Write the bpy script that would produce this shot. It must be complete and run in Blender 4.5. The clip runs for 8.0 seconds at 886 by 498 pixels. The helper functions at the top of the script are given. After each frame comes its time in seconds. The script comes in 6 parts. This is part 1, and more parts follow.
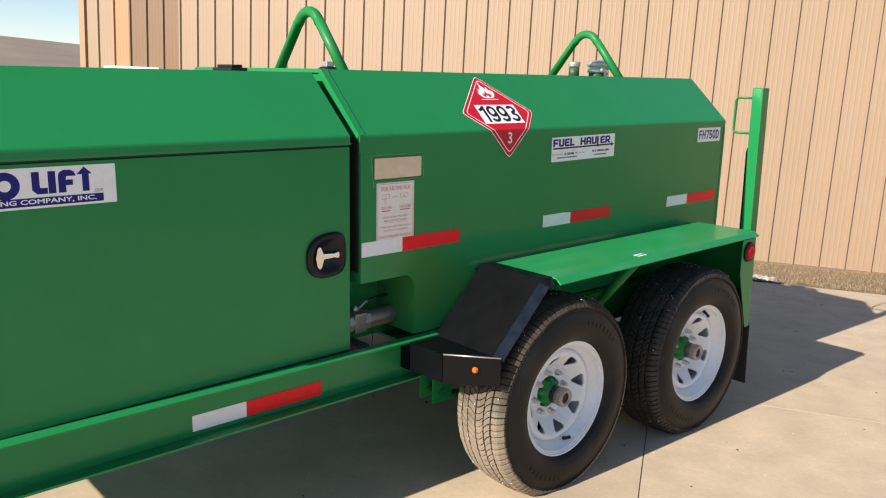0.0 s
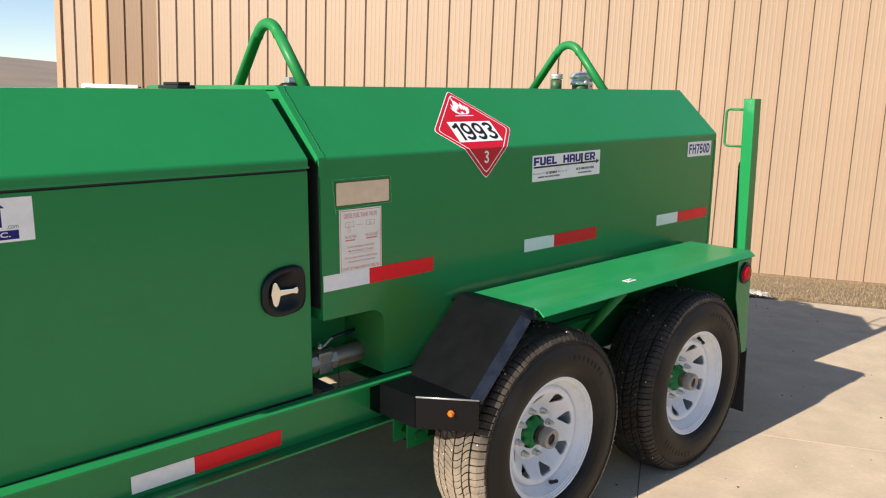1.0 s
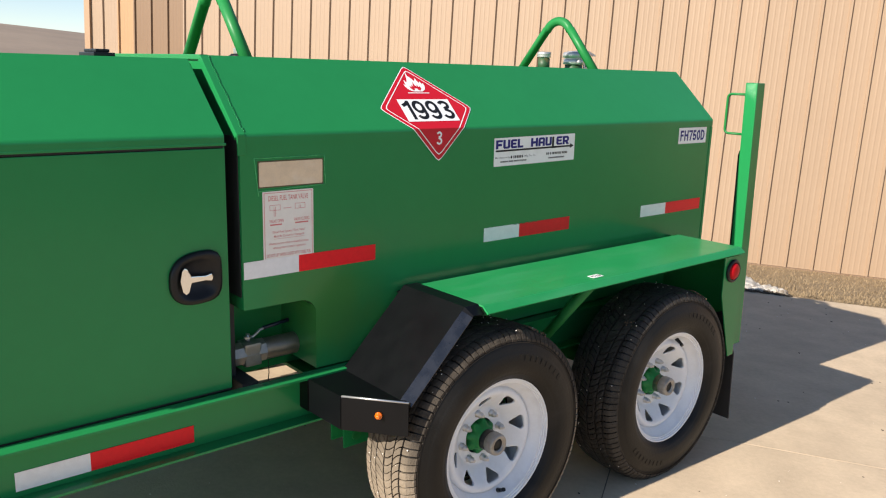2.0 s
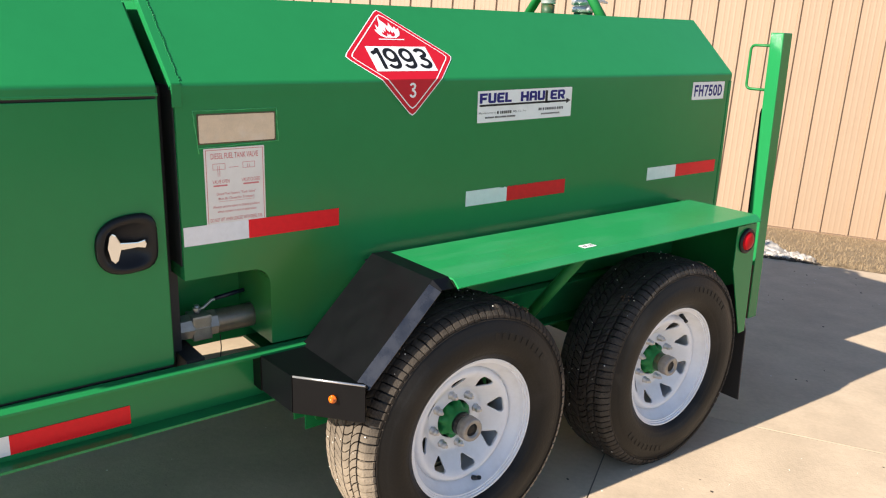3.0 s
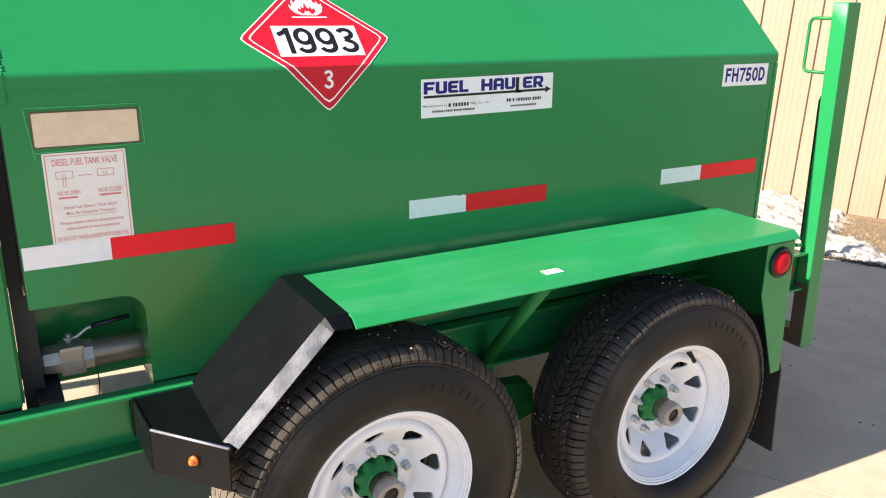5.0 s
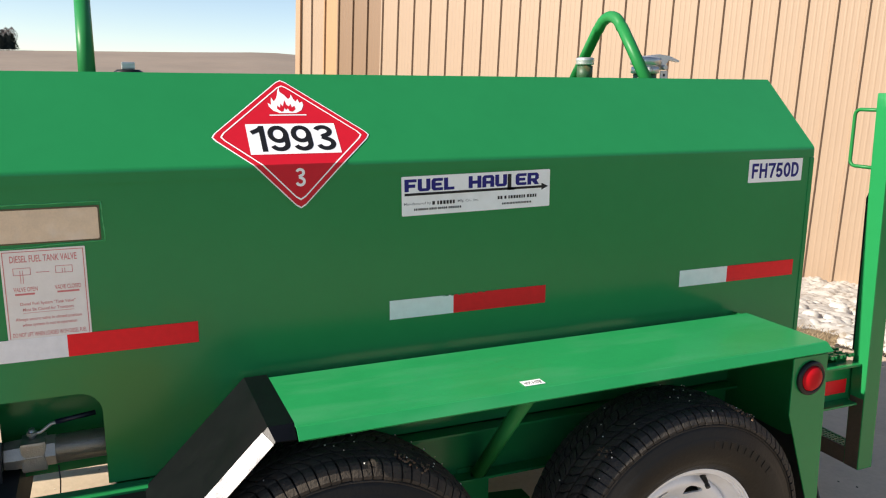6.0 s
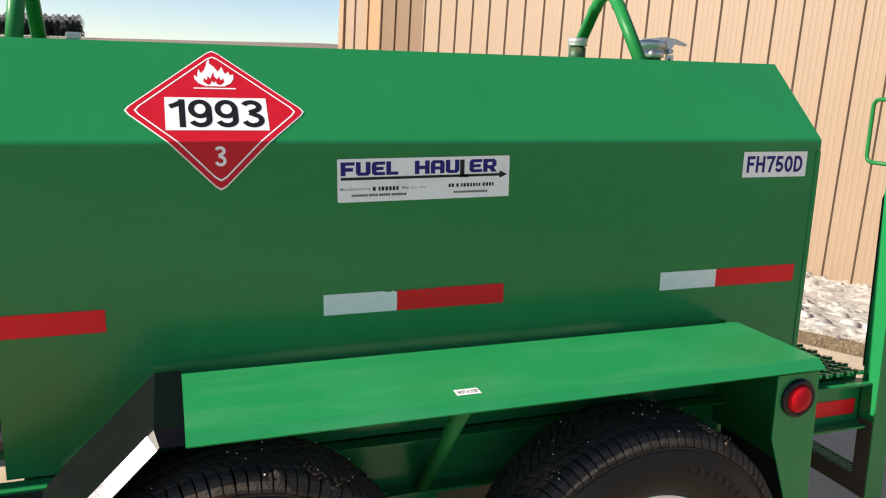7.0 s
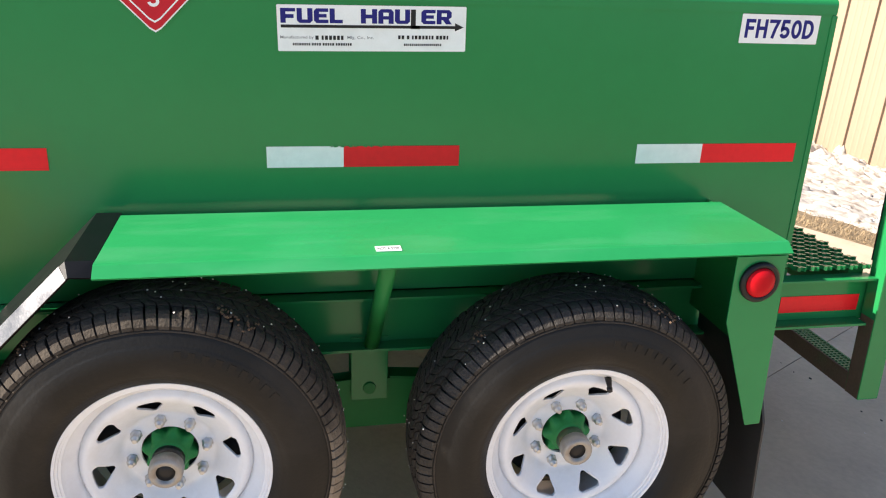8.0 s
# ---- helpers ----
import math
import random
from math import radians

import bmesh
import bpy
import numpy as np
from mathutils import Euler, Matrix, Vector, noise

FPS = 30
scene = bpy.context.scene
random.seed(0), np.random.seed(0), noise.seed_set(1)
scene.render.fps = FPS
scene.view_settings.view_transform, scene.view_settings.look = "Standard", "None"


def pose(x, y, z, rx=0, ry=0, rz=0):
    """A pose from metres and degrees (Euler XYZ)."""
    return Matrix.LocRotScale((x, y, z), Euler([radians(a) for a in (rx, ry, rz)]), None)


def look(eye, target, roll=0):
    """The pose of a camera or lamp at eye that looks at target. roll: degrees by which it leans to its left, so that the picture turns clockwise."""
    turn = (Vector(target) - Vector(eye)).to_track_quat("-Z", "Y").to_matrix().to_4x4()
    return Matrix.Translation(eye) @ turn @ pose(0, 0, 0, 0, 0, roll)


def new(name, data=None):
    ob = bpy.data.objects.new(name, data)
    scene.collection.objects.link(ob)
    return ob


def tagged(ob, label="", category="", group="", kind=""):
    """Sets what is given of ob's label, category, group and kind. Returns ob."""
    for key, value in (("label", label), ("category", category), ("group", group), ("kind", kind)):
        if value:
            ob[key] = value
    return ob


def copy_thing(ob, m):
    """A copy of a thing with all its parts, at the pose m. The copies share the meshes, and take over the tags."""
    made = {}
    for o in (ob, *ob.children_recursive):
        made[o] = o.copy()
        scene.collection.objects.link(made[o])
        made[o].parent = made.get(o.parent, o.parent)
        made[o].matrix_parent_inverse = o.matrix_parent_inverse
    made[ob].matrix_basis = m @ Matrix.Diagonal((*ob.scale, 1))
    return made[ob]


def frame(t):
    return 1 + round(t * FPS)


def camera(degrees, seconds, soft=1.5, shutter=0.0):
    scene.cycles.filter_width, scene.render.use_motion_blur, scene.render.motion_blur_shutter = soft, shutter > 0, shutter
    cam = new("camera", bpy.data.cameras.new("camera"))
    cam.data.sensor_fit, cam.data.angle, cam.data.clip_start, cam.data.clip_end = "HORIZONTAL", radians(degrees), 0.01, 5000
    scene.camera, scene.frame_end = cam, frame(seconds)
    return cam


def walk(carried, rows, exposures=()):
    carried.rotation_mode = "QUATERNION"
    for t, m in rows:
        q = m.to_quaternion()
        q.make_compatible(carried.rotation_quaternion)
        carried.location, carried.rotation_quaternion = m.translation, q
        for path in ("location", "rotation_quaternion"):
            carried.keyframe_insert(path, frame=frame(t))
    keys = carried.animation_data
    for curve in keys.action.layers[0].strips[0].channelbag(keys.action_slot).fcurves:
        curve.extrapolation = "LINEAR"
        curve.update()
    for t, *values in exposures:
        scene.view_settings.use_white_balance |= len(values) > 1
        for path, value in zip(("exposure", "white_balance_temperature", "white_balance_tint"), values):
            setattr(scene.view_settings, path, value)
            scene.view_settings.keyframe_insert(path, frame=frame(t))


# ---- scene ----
cam = camera(58.55, 8.0, soft=1.15)
PATH = [
    (0, (0.115, 0.146, 1.458), (-1.326, 1.481, 1.084), 2.97),
    (0.2, (0.078, 0.190, 1.459), (-1.360, 1.530, 1.090), 2.97),
    (0.5, (0.025, 0.253, 1.464), (-1.411, 1.600, 1.112), 2.67),
    (1, (-0.029, 0.358, 1.473), (-1.458, 1.716, 1.132), 2.18),
    (1.5, (-0.018, 0.524, 1.480), (-1.469, 1.857, 1.135), 2.78),
    (1.7, (0.001, 0.607, 1.482), (-1.464, 1.922, 1.127), 3.10),
    (2, (0.020, 0.720, 1.474), (-1.461, 2.006, 1.083), 3.46),
    (2.2, (0.005, 0.778, 1.466), (-1.478, 2.053, 1.048), 3.66),
    (3.3, (-0.066, 1.142, 1.456), (-1.600, 2.308, 0.918), 4.18),
    (3.5, (-0.050, 1.233, 1.462), (-1.610, 2.351, 0.899), 4.73),
    (4, (-0.021, 1.404, 1.463), (-1.625, 2.416, 0.828), 4.89),
    (4.2, (-0.043, 1.466, 1.455), (-1.655, 2.454, 0.802), 4.63),
    (4.5, (-0.102, 1.544, 1.443), (-1.720, 2.525, 0.798), 4.10),
    (4.7, (-0.132, 1.592, 1.453), (-1.761, 2.576, 0.840), 3.60),
    (5, (-0.164, 1.672, 1.481), (-1.808, 2.661, 0.918), 2.98),
    (5.2, (-0.174, 1.729, 1.495), (-1.838, 2.714, 0.987), 2.70),
    (6.3, (-0.121, 2.088, 1.526), (-1.954, 2.806, 1.174), 2.91),
    (6.5, (-0.153, 2.146, 1.510), (-1.995, 2.841, 1.156), 3.00),
    (6.8, (-0.198, 2.237, 1.501), (-2.041, 2.921, 1.131), 3.30),
    (7, (-0.209, 2.306, 1.498), (-2.052, 2.973, 1.098), 3.65),
    (7.2, (-0.198, 2.382, 1.493), (-2.043, 3.016, 1.052), 4.02),
    (7.5, (-0.171, 2.513, 1.477), (-2.020, 3.072, 0.957), 4.86),
    (7.8, (-0.148, 2.615, 1.456), (-1.988, 3.089, 0.829), 4.99),
    (8, (-0.142, 2.676, 1.442), (-1.973, 3.099, 0.757), 4.82),
]
EXPOSURES = [
    (0.0, 0.90, 7000, 11), (1.0, 0.95, 7000, 11), (2.0, 0.96, 7000, 11), (3.5, 1.43, 7000, 12), (4.5, 1.66, 7000, 12), (5.0, 1.63, 7000, 12),
    (6.5, 0.82, 7100, 10.5), (7.0, 0.90, 7100, 10.5), (7.5, 1.17, 7100, 11), (8.0, 1.66, 7050, 12),
]
walk(cam, [(t, look(eye, target, roll)) for t, eye, target, roll in PATH], EXPOSURES)

# ---- sun and sky ----
SUN_ELEVATION = 29.2
world = bpy.data.worlds.new("sky")
scene.world = world
world.use_nodes = True
sky = world.node_tree.nodes.new("ShaderNodeTexSky")
sky.sky_type = "NISHITA"
sky.sun_disc = False
sky.sun_elevation = radians(SUN_ELEVATION)
sky.sun_rotation = radians(180.7)
sky.altitude = 1600
sky.air_density = 1.0
sky.dust_density = 0.1
sky.ozone_density = 3.0
back = world.node_tree.nodes["Background"]
back.inputs["Strength"].default_value = 0.089
clear = world.node_tree.nodes.new("ShaderNodeVectorMath")
clear.operation = "MULTIPLY"
clear.inputs[1].default_value = (1.08, 1.0, 0.97)
world.node_tree.links.new(sky.outputs["Color"], clear.inputs[0])
world.node_tree.links.new(clear.outputs[0], back.inputs["Color"])
sun = new("sun", bpy.data.lights.new("sun", "SUN"))
sun.data.energy = 4.25
sun.data.angle = radians(0.53)
sun.data.color = (1.0, 0.95, 0.89)
sun.matrix_world = look((-0.22, -10.0, 5.59), (0, 0, 0))


# ---- materials ----
def material(name, color, rough=0.5, metal=0.0, vary=0.12, scale=6.0, bump=0.0, bump_scale=60.0, coat=0.0, stain=None, stain_amount=0.0, stain_scale=2.0, spread=0.0, rough_vary=0.08, spec=0.5, stretch=1.0):
    """A painted, cast or earthy surface with variation at two scales, fine relief and patchy dirt."""
    m = bpy.data.materials.new(name)
    m.use_nodes = True
    nt = m.node_tree
    b = nt.nodes["Principled BSDF"]
    tex = nt.nodes.new("ShaderNodeTexCoord")

    def noise_at(s, detail=4.0, along=1.0):
        n = nt.nodes.new("ShaderNodeTexNoise")
        n.inputs["Scale"].default_value = s
        n.inputs["Detail"].default_value = detail
        if along == 1.0:
            nt.links.new(tex.outputs["Object"], n.inputs["Vector"])
        else:
            mapping = nt.nodes.new("ShaderNodeMapping")
            mapping.inputs["Scale"].default_value = (1.0, along, 1.0)
            nt.links.new(tex.outputs["Object"], mapping.inputs["Vector"])
            nt.links.new(mapping.outputs["Vector"], n.inputs["Vector"])
        return n.outputs["Fac"]

    def math_node(op, a, c):
        n = nt.nodes.new("ShaderNodeMath")
        n.operation = op
        for k, v in ((0, a), (1, c)):
            if isinstance(v, (int, float)):
                n.inputs[k].default_value = v
            else:
                nt.links.new(v, n.inputs[k])
        return n.outputs[0]

    large, fine = noise_at(scale), noise_at(scale * 9.0, 6.0)
    mixed = math_node("ADD", math_node("MULTIPLY", large, 0.65), math_node("MULTIPLY", fine, 0.35))
    ramp = nt.nodes.new("ShaderNodeMapRange")
    ramp.inputs["From Min"].default_value, ramp.inputs["From Max"].default_value = 0.25, 0.75
    ramp.inputs["To Min"].default_value, ramp.inputs["To Max"].default_value = 1.0 - vary, 1.0 + vary
    nt.links.new(mixed, ramp.inputs["Value"])
    value = ramp.outputs["Result"]
    if spread:
        info = nt.nodes.new("ShaderNodeObjectInfo")
        value = math_node("MULTIPLY", value, math_node("ADD", 1.0 - spread, math_node("MULTIPLY", info.outputs["Random"], 2 * spread)))
    tint = nt.nodes.new("ShaderNodeVectorMath")
    tint.operation = "SCALE"
    tint.inputs[0].default_value = color
    nt.links.new(value, tint.inputs["Scale"])
    out = tint.outputs[0]
    if stain:
        patch = noise_at(stain_scale, 8.0, stretch)
        cut = nt.nodes.new("ShaderNodeMapRange")
        cut.inputs["From Min"].default_value, cut.inputs["From Max"].default_value = 0.52, 0.72
        cut.inputs["To Max"].default_value = stain_amount
        nt.links.new(patch, cut.inputs["Value"])
        mix = nt.nodes.new("ShaderNodeMix")
        mix.data_type = "RGBA"
        nt.links.new(cut.outputs["Result"], mix.inputs["Factor"])
        nt.links.new(out, mix.inputs[6])
        mix.inputs[7].default_value = (*stain, 1)
        out = mix.outputs[2]
    nt.links.new(out, b.inputs["Base Color"])
    b.inputs["Metallic"].default_value = metal
    b.inputs["Specular IOR Level"].default_value = spec
    nt.links.new(math_node("ADD", rough - rough_vary, math_node("MULTIPLY", large, 2 * rough_vary)), b.inputs["Roughness"])
    if coat:
        b.inputs["Coat Weight"].default_value = coat
        b.inputs["Coat Roughness"].default_value = 0.12
    if bump:
        bp = nt.nodes.new("ShaderNodeBump")
        bp.inputs["Strength"].default_value = min(1.0, bump)
        bp.inputs["Distance"].default_value = 0.004
        nt.links.new(noise_at(bump_scale, 5.0), bp.inputs["Height"])
        nt.links.new(bp.outputs["Normal"], b.inputs["Normal"])
    return m


GREEN = material("green_enamel", (0.0110, 0.222, 0.066), 0.20, vary=0.06, scale=2.5, bump=0.03, bump_scale=90, stain=(0.014, 0.24, 0.066), stain_amount=0.12, stain_scale=3.0, spec=0.34)
GREEN_WORN = material("scuffed_green_enamel", (0.0105, 0.250, 0.074), 0.36, vary=0.08, scale=4, bump=0.06, bump_scale=90, coat=0.1, stain=(0.13, 0.36, 0.21), stain_amount=0.2, stain_scale=11.0, spec=0.3, stretch=0.22)
GREEN_OLD = material("green_enamel_dusty", (0.0090, 0.185, 0.044), 0.42, vary=0.10, scale=5, bump=0.08, stain=(0.06, 0.24, 0.10), stain_amount=0.25, stain_scale=4.0, spec=0.25)
GREEN_EDGE = material("pale_green_paint_edge", (0.05, 0.42, 0.14), 0.35, vary=0.2, scale=60, spec=0.4)
BLACK_COAT = material("black_bed_coating", (0.0026, 0.0029, 0.0038), 0.38, vary=0.2, scale=12, bump=0.05, bump_scale=420, stain=(0.012, 0.012, 0.013), stain_amount=0.0, stain_scale=14, spec=0.22)
# black enamel made metallic, a stand-in for the sun's gleam on the bevel
BLACK_GLOSS = material("metallic_glossy_black_paint", (0.105, 0.105, 0.108), 0.27, metal=1.0, vary=0.15, scale=25, bump=0.04, bump_scale=160, stain=(0.12, 0.12, 0.125), stain_amount=0.2, stain_scale=18)
BARE_STEEL = material("worn_bright_steel", (0.55, 0.56, 0.58), 0.35, metal=0.8, vary=0.15, scale=30, bump=0.15, bump_scale=200)
ZINC = material("zinc_plated_steel", (0.55, 0.54, 0.52), 0.42, metal=0.7, vary=0.15, scale=40, bump=0.1, bump_scale=300)
CAST = material("cast_steel_valve", (0.24, 0.21, 0.165), 0.36, metal=0.6, vary=0.22, scale=30, bump=0.3, bump_scale=260, stain=(0.20, 0.14, 0.09), stain_amount=0.3, stain_scale=25)
VALVE = material("plated_valve_metal", (0.40, 0.36, 0.31), 0.34, metal=0.6, vary=0.2, scale=40, bump=0.25, bump_scale=300)
ALUMINIUM = material("dull_cast_aluminium", (0.58, 0.56, 0.54), 0.36, metal=0.65, vary=0.15, scale=40, bump=0.1, bump_scale=300)
RUSTY_NECK = material("rust_streaked_green_enamel", (0.022, 0.075, 0.028), 0.5, vary=0.2, scale=20, stain=(0.16, 0.085, 0.035), stain_amount=0.85, stain_scale=22)
GREASE_CAP = material("dull_grey_cap_metal", (0.34, 0.32, 0.29), 0.42, metal=0.4, vary=0.2, scale=40, bump=0.2, bump_scale=300, stain=(0.16, 0.10, 0.06), stain_amount=0.5, stain_scale=30)
GREASE = material("old_black_grease", (0.012, 0.012, 0.012), 0.35, vary=0.2, scale=40, bump=0.3, bump_scale=120)
CHROME = material("polished_metal", (0.80, 0.80, 0.79), 0.16, metal=1.0, vary=0.04, scale=30)
BLACK_PLASTIC = material("black_plastic", (0.010, 0.010, 0.011), 0.34, vary=0.15, scale=40, bump=0.05, spec=0.3)
RUBBER = material("tyre_rubber", (0.0048, 0.0046, 0.0044), 0.5, vary=0.25, scale=9, bump=0.2, bump_scale=120, stain=(0.034, 0.031, 0.028), stain_amount=0.45, stain_scale=5, spec=0.28)
TREAD = material("dusty_tread_rubber", (0.056, 0.047, 0.038), 0.85, vary=0.4, scale=24, bump=0.7, bump_scale=160, stain=(0.12, 0.10, 0.078), stain_amount=0.3, stain_scale=9, spec=0.12)
TREAD_DARK = material("dark_tread_rubber", (0.030, 0.026, 0.022), 0.62, vary=0.5, scale=24, bump=0.8, bump_scale=150, stain=(0.10, 0.084, 0.066), stain_amount=0.3, stain_scale=11, spec=0.32)


def dust_and_sun(m, name, color, low, high):
    """A copy of a material with pale dust and painted sunlight, strongest low down, with a ragged upper edge."""
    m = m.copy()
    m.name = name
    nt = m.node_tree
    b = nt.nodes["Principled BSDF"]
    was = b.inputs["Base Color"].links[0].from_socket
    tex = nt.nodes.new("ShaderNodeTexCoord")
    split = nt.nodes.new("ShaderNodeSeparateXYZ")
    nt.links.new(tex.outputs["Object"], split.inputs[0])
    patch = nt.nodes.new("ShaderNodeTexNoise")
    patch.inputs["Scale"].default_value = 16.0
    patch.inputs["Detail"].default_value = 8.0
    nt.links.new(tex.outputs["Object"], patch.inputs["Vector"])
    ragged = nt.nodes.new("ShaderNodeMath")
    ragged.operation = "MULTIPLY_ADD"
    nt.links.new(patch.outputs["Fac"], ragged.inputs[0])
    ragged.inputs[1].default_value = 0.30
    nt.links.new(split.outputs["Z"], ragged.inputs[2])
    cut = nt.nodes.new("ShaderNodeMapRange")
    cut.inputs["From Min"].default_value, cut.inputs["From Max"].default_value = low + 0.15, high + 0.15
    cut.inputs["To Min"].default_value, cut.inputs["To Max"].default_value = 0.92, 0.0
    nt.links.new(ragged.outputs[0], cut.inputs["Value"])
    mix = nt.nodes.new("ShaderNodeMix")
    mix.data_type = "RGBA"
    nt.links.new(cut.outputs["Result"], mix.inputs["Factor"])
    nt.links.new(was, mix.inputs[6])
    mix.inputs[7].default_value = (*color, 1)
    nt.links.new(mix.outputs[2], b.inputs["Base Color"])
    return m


def yellow_patched(m, name, color, centre, reach, amount):
    """A copy of a paint that is yellower round one place, with a ragged edge."""
    m = m.copy()
    m.name = name
    nt = m.node_tree
    b = nt.nodes["Principled BSDF"]
    was = b.inputs["Base Color"].links[0].from_socket
    tex = nt.nodes.new("ShaderNodeTexCoord")
    away = nt.nodes.new("ShaderNodeVectorMath")
    away.operation = "DISTANCE"
    nt.links.new(tex.outputs["Object"], away.inputs[0])
    away.inputs[1].default_value = centre
    patch = nt.nodes.new("ShaderNodeTexNoise")
    patch.inputs["Scale"].default_value = 7.0
    patch.inputs["Detail"].default_value = 5.0
    nt.links.new(tex.outputs["Object"], patch.inputs["Vector"])
    ragged = nt.nodes.new("ShaderNodeMath")
    ragged.operation = "MULTIPLY_ADD"
    nt.links.new(patch.outputs["Fac"], ragged.inputs[0])
    ragged.inputs[1].default_value = 0.25
    nt.links.new(away.outputs["Value"], ragged.inputs[2])
    cut = nt.nodes.new("ShaderNodeMapRange")
    cut.interpolation_type = "SMOOTHSTEP"
    cut.inputs["From Min"].default_value, cut.inputs["From Max"].default_value = 0.14, reach + 0.125
    cut.inputs["To Min"].default_value, cut.inputs["To Max"].default_value = amount, 0.0
    nt.links.new(ragged.outputs[0], cut.inputs["Value"])
    mix = nt.nodes.new("ShaderNodeMix")
    mix.data_type = "RGBA"
    nt.links.new(cut.outputs["Result"], mix.inputs["Factor"])
    nt.links.new(was, mix.inputs[6])
    mix.inputs[7].default_value = (*color, 1)
    nt.links.new(mix.outputs[2], b.inputs["Base Color"])
    return m


GREEN_TANK = yellow_patched(GREEN, "green_enamel_with_fuel_stain", (0.075, 0.175, 0.025), (0.70, -0.86, 0.83), 0.30, 0.55)
# front tread: dust, plus sun below the guard's shadow put into the colour
TREAD_DUST_AND_SUN = dust_and_sun(TREAD, "dust_caked_tread_rubber", (0.285, 0.232, 0.173), -0.10, 0.16)
RIM_WHITE = material("white_wheel_paint", (0.76, 0.78, 0.81), 0.38, vary=0.05, scale=14, bump=0.06, bump_scale=150, coat=0.2, stain=(0.50, 0.48, 0.46), stain_amount=0.22, stain_scale=18)
# mud flap rubber; the same black stands for shade in gaps and slots
FLAP_AND_SHADE = material("black_flap_rubber_and_shade", (0.02, 0.02, 0.021), 0.6, vary=0.2, scale=10, bump=0.2)
TAPE_RED = material("red_reflective_tape", (0.88, 0.014, 0.022), 0.35, vary=0.07, scale=60, bump=0.12, bump_scale=500, spec=0.25)
TAPE_WHITE = material("silver_reflective_tape", (0.84, 0.84, 0.83), 0.33, vary=0.08, scale=60, bump=0.12, bump_scale=500, stain=(0.5, 0.5, 0.5), stain_amount=0.25, stain_scale=30)
DECAL_WHITE = material("white_vinyl", (0.87, 0.87, 0.86), 0.4, vary=0.05, scale=30, stain=(0.6, 0.58, 0.54), stain_amount=0.3, stain_scale=16, spec=0.3)
DECAL_BLUE = material("blue_print", (0.012, 0.012, 0.17), 0.4, vary=0.06, scale=60, spec=0.25)
DECAL_BLACK = material("black_print", (0.012, 0.012, 0.013), 0.4, vary=0.1, scale=60, spec=0.3)
NAVY = material("navy_vinyl_grip", (0.008, 0.010, 0.03), 0.4, vary=0.1, scale=60)
DECAL_RED = material("red_vinyl", (0.58, 0.012, 0.026), 0.36, vary=0.05, scale=40, spec=0.25)
PRINT_RED = material("faded_red_print", (0.66, 0.20, 0.185), 0.45, vary=0.12, scale=60, spec=0.3)
PRINT_GREY = material("grey_print", (0.22, 0.21, 0.22), 0.45, vary=0.1, scale=60, spec=0.3)
LABEL_CREAM = material("sun_faded_label", (0.84, 0.80, 0.73), 0.5, vary=0.06, scale=40, stain=(0.74, 0.64, 0.57), stain_amount=0.4, stain_scale=20, spec=0.3)
LABEL_TAN = material("weathered_tan_label", (0.74, 0.58, 0.40), 0.55, vary=0.14, scale=30, stain=(0.80, 0.68, 0.54), stain_amount=0.5, stain_scale=24, spec=0.3)
LABEL_BROWN = material("browned_label_edge", (0.085, 0.075, 0.03), 0.6, vary=0.2, scale=60)
AMBER = material("amber_lens", (0.70, 0.13, 0.005), 0.15, vary=0.1, scale=80, coat=0.6)
LENS_RED = material("red_lamp_lens", (0.48, 0.008, 0.014), 0.3, vary=0.08, scale=120, coat=0.0, spec=0.08)
CONCRETE = material("broom_finished_concrete", (0.53, 0.417, 0.292), 0.88, vary=0.20, scale=5.0, bump=0.3, bump_scale=110, stain=(0.39, 0.305, 0.215), stain_amount=0.5, stain_scale=1.7, spread=0.03)
MUD = material("dried_brown_mud", (0.13, 0.082, 0.05), 0.9, vary=0.5, scale=60, bump=0.6)
ROAD_DIRT = material("caked_road_dirt", (0.085, 0.058, 0.036), 0.8, vary=0.3, scale=14, bump=0.4, bump_scale=140, stain=(0.03, 0.085, 0.035), stain_amount=0.4, stain_scale=9)
JOINT = material("dirty_joint_filler", (0.16, 0.135, 0.11), 0.95, vary=0.25, scale=12, bump=0.4)
WALL_DARK = material("dark_brown_tan_steel", (0.205, 0.123, 0.066), 0.5, vary=0.04, scale=1.2, bump=0.04, bump_scale=30)
WALL_ORANGE = material("orange_tan_steel", (0.39, 0.227, 0.11), 0.5, vary=0.04, scale=1.2, bump=0.04, bump_scale=30)
WALL_TAN = material("tan_ribbed_steel", (0.335, 0.235, 0.155), 0.48, vary=0.035, scale=1.2, bump=0.12, bump_scale=4, spread=0.02)
TRIM_TAN = material("tan_steel_trim", (0.38, 0.24, 0.14), 0.5, vary=0.06, scale=3)
TRIM_BROWN = material("brown_base_trim", (0.20, 0.13, 0.08), 0.6, vary=0.15, scale=6)
SOIL = material("dry_winter_field", (0.235, 0.18, 0.135), 0.95, vary=0.18, scale=0.05, bump=0.3, bump_scale=4, stain=(0.30, 0.24, 0.18), stain_amount=0.6, stain_scale=0.012)
VERGE = material("dead_grass_soil", (0.25, 0.18, 0.10), 0.95, vary=0.3, scale=12, bump=1.0, bump_scale=110, stain=(0.15, 0.105, 0.062), stain_amount=0.7, stain_scale=26)
STRAW = material("dead_grass_straw", (0.28, 0.20, 0.11), 0.85, vary=0.3, scale=20)
